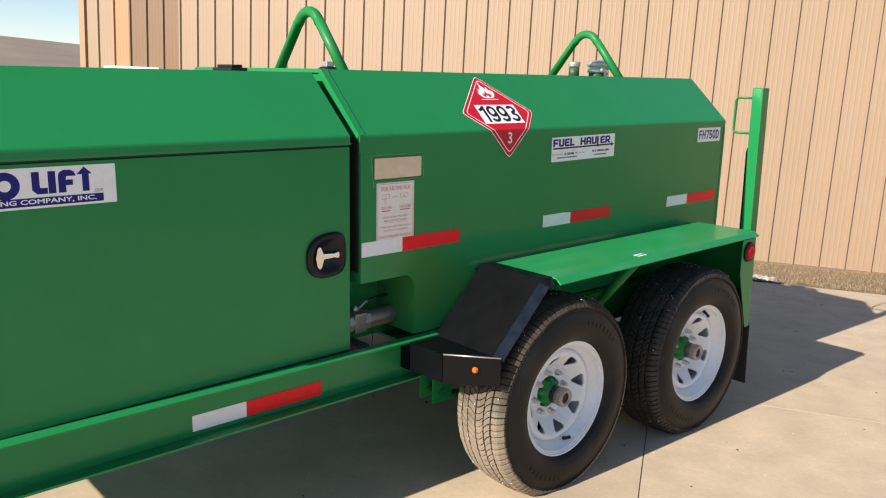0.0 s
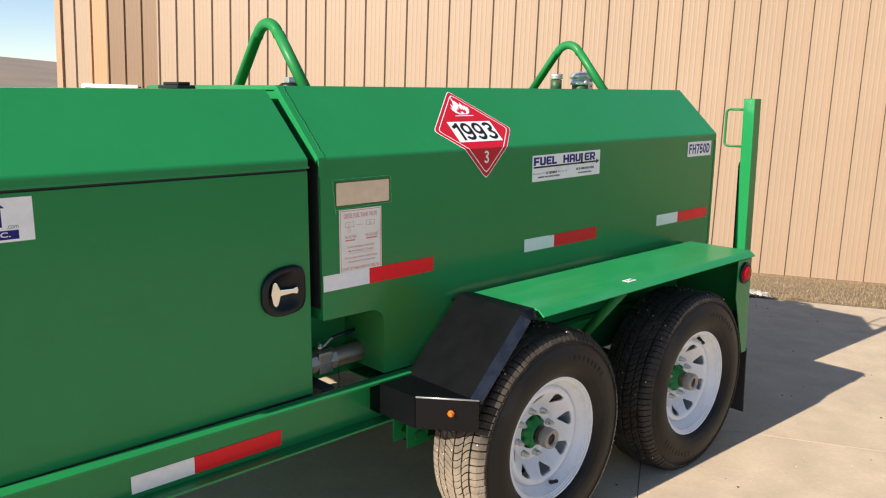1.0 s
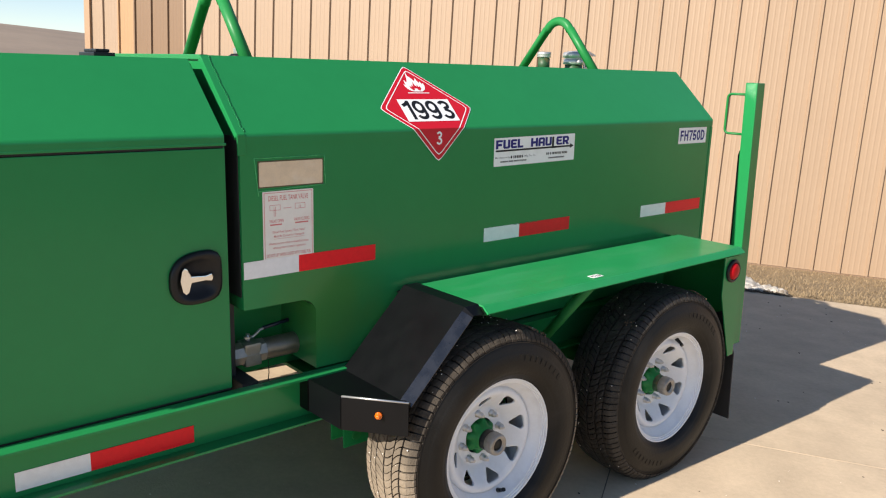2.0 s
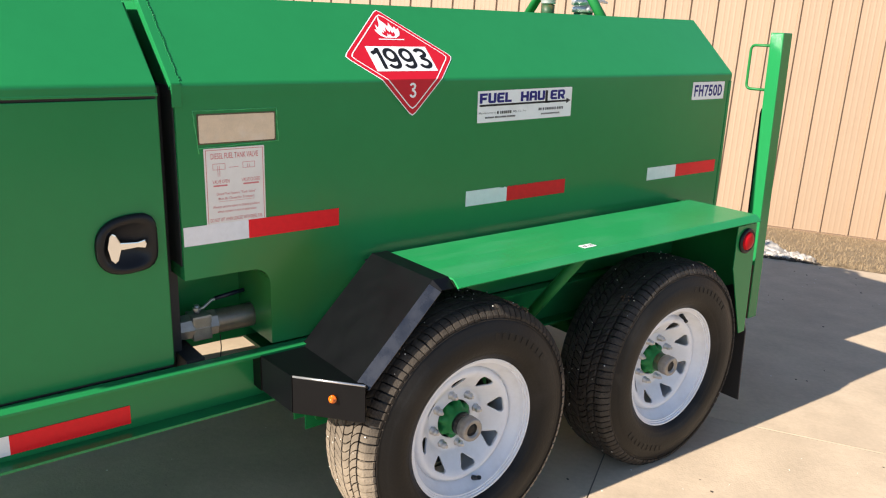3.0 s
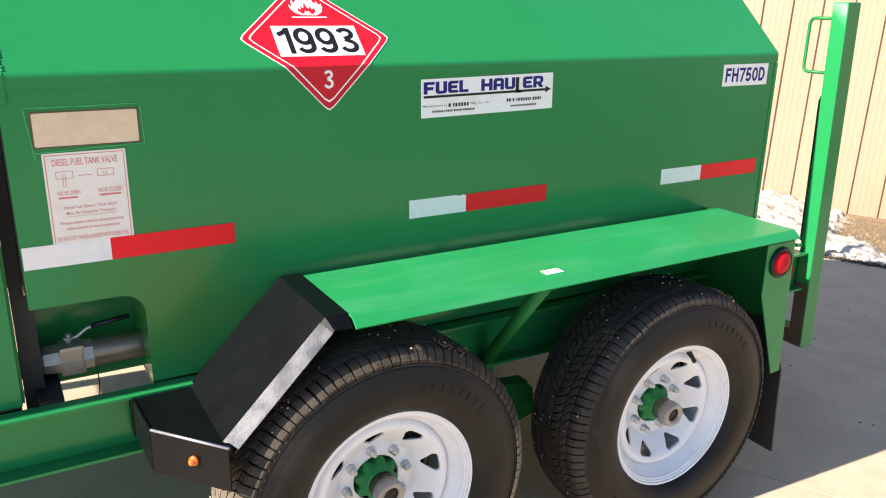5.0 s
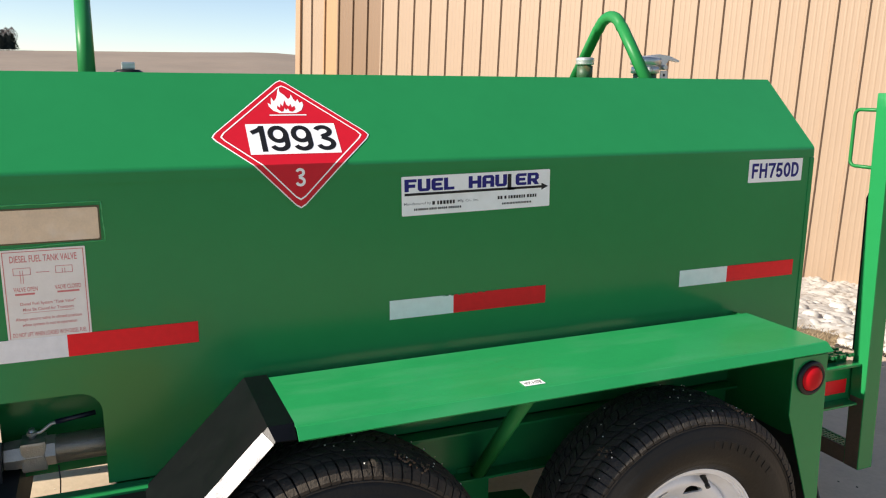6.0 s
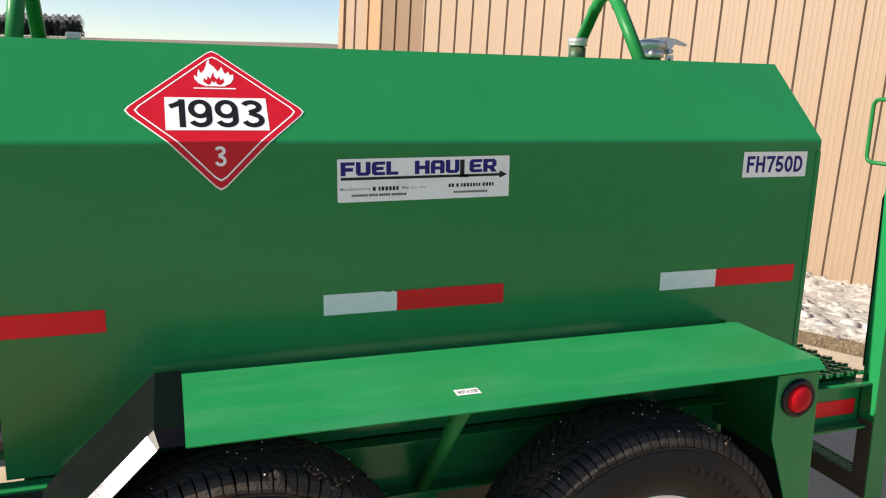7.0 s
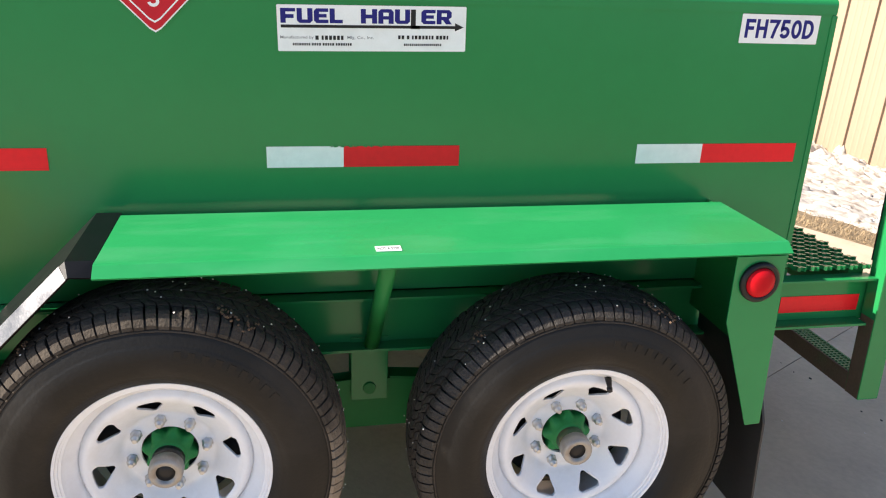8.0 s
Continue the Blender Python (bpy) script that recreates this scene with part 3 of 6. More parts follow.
def window():
    """A white framed window standing proud of the wall panels."""
    x0, x1, z0, z1 = -11.25, -9.95, 0.47, 1.768
    y0, y1 = WALL - 0.085, WALL - 0.036
    sill = part("window_frame", box(bmesh.new(), x0, x1, y0, y1, z1 - 0.07, z1, 0.006), WHITE_PAINT, building, "white window frame")
    for a, b, c, d in ((x0, x0 + 0.07, z0, z1 - 0.071), (x1 - 0.07, x1, z0, z1 - 0.071), (x0 + 0.071, x1 - 0.071, z0, z0 + 0.07)):
        part("frame_bar", box(bmesh.new(), a, b, y0, y1, c, d, 0.006), WHITE_PAINT, sill)
    part("pane", box(bmesh.new(), x0 + 0.071, x1 - 0.071, y1 - 0.02, y1 - 0.012, z0 + 0.071, z1 - 0.071), GREY_PANEL, sill, "grey window pane")


window()


# ---- far trees on the western ridge ----
def tree_mesh(seed, conifer):
    rng = random.Random(seed)
    h = rng.uniform(6.0, 7.2) if conifer else rng.uniform(8.6, 10.0)
    trunk = bmesh.new()
    tube(trunk, [(0, 0, -0.5), (0.05, 0, h * 0.4), (0, 0.05, h * 0.85)], [0.18, 0.12, 0.03], 6)
    for _ in range(9):
        a, z = rng.uniform(0, 6.3), h * rng.uniform(0.3, 0.75)
        r = h * rng.uniform(0.12, 0.25)
        tube(trunk, [(0, 0, z), (r * 0.6 * math.cos(a), r * 0.6 * math.sin(a), z + r * 0.5), (r * math.cos(a), r * math.sin(a), z + r * 1.1)], [0.06, 0.04, 0.015], 4)
    crown = bmesh.new()
    for _ in range(900 if conifer else 1300):
        k = rng.random()
        z = h * (0.08 + 0.92 * k) if conifer else h * (0.35 + 0.65 * k)
        reach = h * (0.40 * (1.12 - k) if conifer else 0.26 * math.sin(math.pi * (0.15 + 0.8 * k)))
        a, r = rng.uniform(0, 6.3), reach * math.sqrt(rng.random())
        c = Vector((r * math.cos(a), r * math.sin(a), z))
        size = rng.uniform(0.25, 0.6) if conifer else rng.uniform(0.3, 0.8)
        d = Vector((rng.gauss(0, 1), rng.gauss(0, 1), rng.gauss(0.3, 0.8))).normalized() * size
        e = d.orthogonal().normalized() * size * (0.4 if conifer else 0.05)
        crown.faces.new([crown.verts.new(c + q) for q in (-d - e * 0.5, e, d, -e)])
    return trunk, crown


def far_trees():
    rng = random.Random(11)
    made = []
    for seed in range(4):
        conifer = seed < 2
        trunk, crown = tree_mesh(seed, conifer)
        root = tagged(new("conifer_tree" if conifer else "bare_tree"), "dark conifer in a far windbreak on the ridge" if conifer else "leafless grey tree in a far windbreak on the ridge", "tree", "far windbreak trees")
        part("trunk", trunk, BARK, root)
        part("crown", crown, CONIFER if conifer else TWIGS, root)
        made.append(root)
    for k in range(180):
        west = -94.6 - 0.185 * (k // 2) - rng.uniform(0, 0.15)
        conifer = k % 2 == 0
        r = 404 + rng.uniform(-3, 3) + (0 if conifer else 9)
        x, y = r * math.sin(radians(west)), r * math.cos(radians(west))
        m = Matrix.Translation((x, y, land(x, y))) @ Matrix.Rotation(rng.uniform(0, 6.3), 4, "Z")
        src = made[(k % 2 == 1) * 2 + (k // 2) % 2]
        if k < 4:
            made[(k % 2 == 1) * 2 + k // 2].matrix_basis = m
        else:
            copy_thing(src, m)


far_trees()


def far_snow():
    """A thin drift left along the foot of the windbreak."""
    bm = bmesh.new()
    rows = []
    for k in range(60):
        west = radians(-93.5 - k * 0.35)
        row = []
        for r in (378 - 5 * noise.noise((k * 0.3, 0, 0)), 392 + 4 * noise.noise((k * 0.4, 3, 0))):
            x, y = r * math.sin(west), r * math.cos(west)
            row.append(bm.verts.new((x, y, land(x, y) + 0.35)))
        rows.append(row)
    for a, b in zip(rows, rows[1:]):
        bm.faces.new((a[0], a[1], b[1], b[0]))
    return thing("snow_drift", bm, SNOW, "thin far drift of snow before the windbreak", "snow", "stuff")


far_snow()

# ---- the fuel trailer ----
# Its own frame: x outwards to the walked side from the middle, y to the rear, z up; the nose stands lower than the tail.
trailer = tagged(new("fuel_trailer"), "green tandem-axle fuel tank trailer with white spoked wheels", "trailer")
trailer.matrix_basis = pose(-2.7, 2.92, 0, 2.3, 0, 0)
SIDE, RIDGE, TOP, SHOULDER = 0.70, 1.37, 1.58, 0.48
FRONT, REAR = -1.155, 1.215
FLOOR = 0.652
SLOPE = Vector((SHOULDER - SIDE, 0, TOP - RIDGE))
RUN = SLOPE.normalized()
OUT = Vector((RUN.z, 0, -RUN.x))


def hull(y0, y1, z0, grow=0.0):
    """The six-sided outline that tank and tool box share."""
    s, h = SIDE + grow, SHOULDER + grow * 0.4
    return [(-s, y0, z0), (s, y0, z0), (s, y0, RIDGE + grow * 0.4), (h, y0, TOP + grow), (-h, y0, TOP + grow), (-s, y0, RIDGE + grow * 0.4)], (0, y1 - y0, 0)


def tank_body():
    bm = bmesh.new()
    prism(bm, *hull(FRONT, REAR, 0.90))
    box(bm, -SIDE, SHOULDER, FRONT + 0.001, REAR - 0.001, FLOOR - 0.066, 0.90)
    r, y, z = 0.05, -0.915, 0.868
    cut = [(y, FLOOR - 0.013)] + [(y - r + r * math.cos(radians(a)), z - r + r * math.sin(radians(a))) for a in range(0, 91, 15)] + [(FRONT, z)]
    outline = [(SHOULDER, yy, zz) for yy, zz in cut] + [(SHOULDER, FRONT, 0.90), (SHOULDER, REAR, 0.90), (SHOULDER, REAR, FLOOR - 0.026)]
    prism(bm, outline, (SIDE - SHOULDER, 0, 0))
    return bm


tank = part("tank", tank_body(), GREEN_TANK, trailer, "glossy green six-sided steel fuel tank")


# black sheet added over the green end: painted shade for the gap
part("tank_end", box(bmesh.new(), -0.690, 0.690, FRONT - 0.003, FRONT - 0.0005, 0.905, RIDGE - 0.004), FLAP_AND_SHADE, tank, "black sheet on the tank's end, added for the gap's shade")
under = bmesh.new()
box(under, -0.684, 0.684, -0.90, REAR - 0.01, 0.575, FLOOR - 0.0665)
part("tank_floor", under, GREEN_OLD, tank)


def roof_sheet(y0, y1, lap, grow, sink=0.0):
    """A bent sheet over the sloped shoulders and top, lapping down the sides."""
    s = SIDE + grow
    line = [(s, RIDGE - lap), (s, RIDGE + grow * 0.4), (SHOULDER + grow * 0.4, TOP + grow - sink), (-SHOULDER - grow * 0.4, TOP + grow - sink), (-s, RIDGE + grow * 0.4), (-s, RIDGE - lap)]
    inner = [(x - math.copysign(grow, x), z - (grow if k in (2, 3) else 0)) for k, (x, z) in enumerate(line)]
    bm = bmesh.new()
    prism(bm, [(x, y0, z) for x, z in line + inner[::-1]], (0, y1 - y0, 0))
    edges = [e for e in bm.edges if abs(e.verts[0].co.y - e.verts[1].co.y) > 0.1 and abs(abs(e.verts[0].co.x) - SIDE) < 0.01 and e.verts[0].co.z > RIDGE - 0.005]
    bmesh.ops.bevel(bm, geom=edges, offset=0.006, segments=3, profile=0.5, affect="EDGES")
    return bm


part("roof_sheet", roof_sheet(FRONT + 0.0172, REAR, 0.028, 0.003), GREEN, tank)

# raised flange with a weld bead round the tank's front edge
flange = bmesh.new()
for sign in (1, -1):
    for lift0, lift1, a, b in ((0.0, 0.0036, Vector((SIDE, 0, RIDGE)), Vector((SHOULDER, 0, TOP))),):
        normal = Vector((OUT.x * sign, 0, OUT.z))
        p = [Vector((q.x * sign, FRONT - 0.008, q.z)) for q in (a, b)]
        prism(flange, [p[0] - normal * 0.02, p[1] - normal * 0.02, p[1] + normal * lift1, p[0] + normal * lift1], (0, 0.025, 0), 0.0015)
    x = SIDE * sign
    box(flange, min(x, x + 0.005 * sign), max(x, x + 0.005 * sign), FRONT - 0.008, FRONT + 0.017, RIDGE - 0.055, RIDGE + 0.002, 0.002)
box(flange, -SHOULDER, SHOULDER, FRONT - 0.008, FRONT + 0.017, TOP - 0.01, TOP + 0.0045, 0.0015)
part("front_flange", flange, GREEN, tank, "raised light green front flange")
rng = random.Random(2)
bead = bmesh.new()
for k in range(34):
    p = Vector((SIDE, 0, RIDGE)) + SLOPE * (0.03 + k / 35) + OUT * 0.0030
    a = rng.uniform(-0.002, 0.002)
    tube(bead, [(p.x, FRONT + 0.015 + a, p.z), (p.x + RUN.x * 0.006, FRONT + 0.017 + a, p.z + RUN.z * 0.006)], [0.0026, 0.0020], 6)
part("weld_bead", bead, GREEN, tank, "rough weld bead")
tail_edge = bmesh.new()
prism(tail_edge, [(SIDE + 0.003, REAR - 0.012, FLOOR), (SIDE + 0.003, REAR + 0.004, FLOOR), (SIDE + 0.003, REAR + 0.004, RIDGE - 0.03), (SIDE + 0.003, REAR - 0.012, RIDGE - 0.03)], (-0.02, 0, 0), 0.003)
part("corner_weld", tail_edge, GREEN, tank)


# ---- writing and stickers on the tank ----
def tape(y0, y1, z1, x, parent, split=0.389, worn=0):
    ym = y0 + (y1 - y0) * split
    part("white_tape", plate(x, y0, ym, z1 - 0.0508, z1), TAPE_WHITE, parent, "silver-white reflective tape")
    red = plate(x, ym, y1, z1 - 0.0508, z1)
    part("red_tape", red, TAPE_RED, parent, "red reflective tape")
    chips = bmesh.new()
    r = random.Random(worn)
    for _ in range(worn):
        y, s = r.uniform(y0 + 0.15, y1 - 0.14), r.uniform(0.0015, 0.004)
        prism(chips, [(x + 0.0009, y + s * math.cos(a) * 1.6, z1 - 0.001 + 0.4 * s * math.sin(a)) for a in (0.2, 1.3, 2.4, 3.6, 4.6, 5.6)], (0.0005, 0, 0))
    if worn:
        part("tape_tear", chips, GREEN, parent, "torn edge of the tape")


tape(-1.152, -0.695, 1.010, SIDE + 0.001, tank)
tape(-0.218, 0.245, 1.010, SIDE + 0.001, tank, worn=12)
tape(0.714, 1.172, 1.010, SIDE + 0.001, tank, 0.40)


def folded(bm, lift):
    """Wraps a flat sheet (u, s) over the ridge: s below 0 hangs on the side, above it lies on the slope."""
    bmesh.ops.bisect_plane(bm, geom=bm.verts[:] + bm.edges[:] + bm.faces[:], plane_co=(0, 0, 0), plane_no=(0, 1, 0))
    for v in bm.verts:
        u, s = v.co.x, v.co.y
        h = lift + v.co.z
        if abs(s) < 1e-5:
            v.co = Vector((SIDE + h, PLACARD_Y + u, RIDGE + h * (1 - OUT.x) / OUT.z))
        elif s <= 0:
            v.co = Vector((SIDE + h, PLACARD_Y + u, RIDGE + s))
        else:
            p = Vector((SIDE, 0, RIDGE)) + RUN * s + OUT * h
            v.co = Vector((max(p.x, 0), PLACARD_Y + u, p.z))
    return bm


PLACARD_Y, PLACARD_S = -0.442, 0.088


def sheet(points):
    bm = bmesh.new()
    bm.faces.new([bm.verts.new((u, PLACARD_S + s, 0)) for u, s in points])
    return bm


def ring(points, inner):
    bm = bmesh.new()
    a = [bm.verts.new((u, PLACARD_S + s, 0)) for u, s in points]
    b = [bm.verts.new((u * inner, PLACARD_S + s * inner, 0)) for u, s in points]
    for k in range(len(a)):
        n = (k + 1) % len(a)
        bm.faces.new((a[k], a[n], b[n], b[k]))
    return bm


def diamond(r, c=0.012):
    return [(r - c, -c), (r - c * 0.4, 0), (r - c, c), (c, r - c), (0, r - c * 0.4), (-c, r - c), (c - r, c), (c * 0.4 - r, 0), (c - r, -c), (-c, c - r), (0, c * 0.4 - r), (c, c - r)]


placard = part("hazard_placard", folded(sheet(diamond(0.198)), 0.0042), DECAL_WHITE, tank, "red and white flammable liquid placard folded over the ridge")
part("placard_field", folded(sheet(diamond(0.194)), 0.0047), DECAL_RED, tank)
part("placard_line", folded(ring(diamond(0.178), 0.975), 0.0051), DECAL_WHITE, tank)
part("number_panel", folded(sheet([(-0.110, -0.058), (0.110, -0.058), (0.110, 0.040), (-0.110, 0.040)]), 0.0052), DECAL_WHITE, tank)


number = lettered("1993", 0.083, 0.0128, (0.032, 0.050, 0.050, 0.050), 0.0065)
for v in number.verts:
    v.co += Vector((-0.100, PLACARD_S - 0.0495, 0))
part("lettering", folded(number, 0.0057), DECAL_BLACK, tank)
digit = lettered("3", 0.044, 0.0066, (0.025,), 0.0)
for v in digit.verts:
    v.co += Vector((-0.0125, PLACARD_S - 0.140, 0))
part("lettering", folded(digit, 0.0053), DECAL_WHITE, tank)
FLAME = [(-0.020, 0), (-0.036, 0.008), (-0.045, 0.022), (-0.046, 0.034), (-0.038, 0.027), (-0.037, 0.040), (-0.034, 0.052), (-0.029, 0.039), (-0.022, 0.048), (-0.017, 0.060), (-0.014, 0.074), (-0.008, 0.086), (-0.008, 0.070), (0.002, 0.060), (0.010, 0.046), (0.016, 0.052), (0.020, 0.062), (0.024, 0.046), (0.028, 0.038), (0.035, 0.046), (0.038, 0.034), (0.046, 0.038), (0.046, 0.024), (0.038, 0.009), (0.022, 0)]
part("flame_symbol", folded(sheet([(u * 0.95, 0.076 + s * 1.04) for u, s in FLAME]), 0.0053), DECAL_WHITE, tank, "white flame symbol")
part("flame_core", folded(sheet([(-0.014, 0.080), (-0.024, 0.090), (-0.022, 0.102), (-0.016, 0.094), (-0.013, 0.108), (-0.008, 0.099), (-0.001, 0.121), (0.001, 0.106), (0.007, 0.098), (0.012, 0.108), (0.014, 0.095), (0.021, 0.101), (0.022, 0.089), (0.013, 0.080), (0.006, 0.082), (0.003, 0.092), (-0.002, 0.086), (-0.005, 0.094), (-0.009, 0.083)]), 0.0057), DECAL_RED, tank)
part("flame_line", folded(sheet([(-0.046, 0.0675), (0.046, 0.0675), (0.046, 0.071), (-0.046, 0.071)]), 0.0053), DECAL_WHITE, tank)


def side_words(body, y0, y1, z0, z1, mat, parent, bold=0.01, x=None):
    return part("lettering", on_side(words(body, bold), x or SIDE + 0.0021, y0, y1, z0, z1), mat, parent)


def side_bars(spans, mat, parent, x=None):
    for y0, y1, z0, z1 in spans:
        part("print_bar", plate(x or SIDE + 0.0019, y0, y1, z0, z1, 0.0003), mat, parent)


def side_shape(points, mat, parent, name, x=None):
    return part(name, prism(bmesh.new(), [(x or SIDE + 0.0019, y, z) for y, z in points], (0.0003, 0, 0)), mat, parent)


def fit_sign(p):
    return (-0.184 + (p[0] + 0.202) * 0.971, 1.229 + (p[1] - 1.222) * 0.935)


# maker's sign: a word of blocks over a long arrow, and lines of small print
before = set(tank.children)
sign = part("maker_sign", plate(SIDE + 0.0008, -0.184, 0.247, 1.229, 1.330, 0.001, 0.003), DECAL_WHITE, tank, "white maker's sign with a blue word and black arrow")
BLOCKS = ((-0.194, 0.034), (-0.157, 0.036), (-0.118, 0.033), (-0.082, 0.030), (-0.010, 0.038), (0.031, 0.036), (0.070, 0.036), (0.108, 0.022), (0.133, 0.034), (0.170, 0.036))
for k, (y, w) in enumerate(BLOCKS):
    z0, z1 = (1.288, 1.322)
    t = 0.0118
    if k in (0,):
        outline = [(y, z0), (y + t, z0), (y + t, z0 + 0.011), (y + w - 0.004, z0 + 0.011), (y + w - 0.004, z0 + 0.020), (y + t, z0 + 0.020), (y + t, z1 - 0.008), (y + w, z1 - 0.008), (y + w, z1), (y, z1)]
    elif k in (1, 6):
        outline = [(y + 0.006, z0), (y + w - 0.006, z0), (y + w, z0 + 0.006), (y + w, z1), (y + w - t, z1), (y + w - t, z0 + 0.008), (y + t, z0 + 0.008), (y + t, z1), (y, z1), (y, z0 + 0.006)]
    elif k in (2, 8):
        outline = [(y + 0.006, z0), (y + w, z0), (y + w, z0 + 0.008), (y + t, z0 + 0.008), (y + t, z0 + 0.013), (y + w - 0.004, z0 + 0.013), (y + w - 0.004, z0 + 0.021), (y + t, z0 + 0.021), (y + t, z1 - 0.008), (y + w, z1 - 0.008), (y + w, z1), (y + 0.006, z1), (y, z1 - 0.006), (y, z0 + 0.006)]
    elif k in (3, 7):
        outline = [(y, z0 - (0.012 if k == 7 else 0)), (y + w, z0 - (0.012 if k == 7 else 0)), (y + w, z0 + 0.008 - (0.012 if k == 7 else 0)), (y + t, z0 + 0.008 - (0.012 if k == 7 else 0)), (y + t, z1), (y, z1)]
    elif k in (4,):
        outline = [(y, z0), (y + t, z0), (y + t, z0 + 0.012), (y + w - t, z0 + 0.012), (y + w - t, z0), (y + w, z0), (y + w, z1), (y + w - t, z1), (y + w - t, z0 + 0.021), (y + t, z0 + 0.021), (y + t, z1), (y, z1)]
    elif k == 9:
        outline = [(y, z0), (y + t, z0), (y + t, z0 + 0.010), (y + t + 0.003, z0 + 0.010), (y + w - t - 0.001, z0), (y + w + 0.001, z0), (y + w - 0.007, z0 + 0.012), (y + w, z0 + 0.017), (y + w, z1 - 0.006), (y + w - 0.006, z1), (y, z1)]
    else:
        outline = [(y, z0), (y + t, z0), (y + t, z0 + 0.010), (y + w - t, z0 + 0.010), (y + w - t, z0), (y + w, z0), (y + w, z1 - 0.006), (y + w - 0.006, z1), (y + 0.006, z1), (y, z1 - 0.006)]
    side_shape([fit_sign(p) for p in outline], DECAL_BLACK if k == 7 else DECAL_BLUE, tank, "logo_block")
for k in (5, 9):
    y, w = BLOCKS[k]
    side_shape([fit_sign(p) for p in ((y + 0.0118, 1.306), (y + w - 0.0118, 1.306), (y + w - 0.0118, 1.314), (y + 0.0118, 1.314))], DECAL_WHITE, tank, "logo_block", SIDE + 0.0023)
side_shape([fit_sign(p) for p in [(-0.194, 1.277), (0.215, 1.277), (0.215, 1.271), (0.236, 1.281), (0.215, 1.291), (0.215, 1.284), (-0.194, 1.284)]], DECAL_BLACK, tank, "logo_arrow")
for y0, y1, z0, z1, mat, seed in ((-0.116, -0.046, 1.249, 1.259, DECAL_BLACK, 2), (-0.168, -0.030, 1.2355, 1.2415, DECAL_BLACK, 4), (0.078, 0.200, 1.2515, 1.2605, DECAL_BLACK, 5), (0.092, 0.184, 1.2355, 1.2410, DECAL_BLACK, 6)):
    small = random.Random(seed)
    y, tall = y0, z1 - z0
    while y < y1 - tall * 0.5:
        wide = min(tall * small.uniform(0.45, 0.75), y1 - y)
        a, b = fit_sign((y, z0)), fit_sign((y + wide, z1))
        side_bars([(a[0], b[0], a[1], b[1])], mat, tank)
        y += wide + tall * (0.28 if small.random() < 0.85 else 0.7)
for body, y0, y1 in (("Manufactured by", -0.196, -0.120), ("Mfg. Co., Inc.", -0.042, 0.020)):
    (y0, z0), (y1, z1) = fit_sign((y0, 1.2495)), fit_sign((y1, 1.2585))
    side_words(body, y0, y1, z0, z1, PRINT_GREY, tank, 0.004)
askew = Matrix.Translation((0, 0.03, 1.28)) @ Matrix.Rotation(radians(0.75), 4, "X") @ Matrix.Translation((0, -0.03, -1.277))
for ob in set(tank.children) - before:
    ob.data.transform(askew)
# model plate
part("model_sign", plate(SIDE + 0.0008, 0.952, 1.171, 1.268, 1.339, 0.001, 0.002), DECAL_WHITE, tank, "white model sign with blue characters")
code = lettered("FH750D", 0.046, 0.0088, (0.0275, 0.0315, 0.0285, 0.0295, 0.0295, 0.0315), 0.0042)
for v in code.verts:
    v.co = Vector((SIDE + 0.0021 + v.co.z, 0.9645 + v.co.x * 0.965, 1.281 + v.co.y))
part("lettering", code, DECAL_BLUE, tank)
# worn blank label
part("blank_label", plate(SIDE + 0.0008, -1.102, -0.888, 1.219, 1.296, 0.0008, 0.002), LABEL_BROWN, tank, "weathered blank tan label with browned edges")
part("label_face", plate(SIDE + 0.0018, -1.0985, -0.8915, 1.2225, 1.2925, 0.0004, 0.004), LABEL_TAN, tank)
# ridge of paint left round the blank label when the tank was resprayed
ridge_paint = bmesh.new()
rng = random.Random(14)
for (y0, z0), (y1, z1) in (((-1.112, 1.304), (-0.884, 1.3045)), ((-0.884, 1.3045), (-0.880, 1.218)), ((-0.880, 1.218), (-1.100, 1.210)), ((-1.112, 1.304), (-1.100, 1.196))):
    line = [(SIDE + 0.0004, y0 + (y1 - y0) * k / 12 + rng.uniform(-0.0008, 0.0008), z0 + (z1 - z0) * k / 12 + rng.uniform(-0.0008, 0.0008)) for k in range(13)]
    tube(ridge_paint, line, [rng.uniform(0.0008, 0.0018) for _ in line], 6)
part("paint_ridge", ridge_paint, GREEN_EDGE, tank, "pale ragged paint edge round the label")
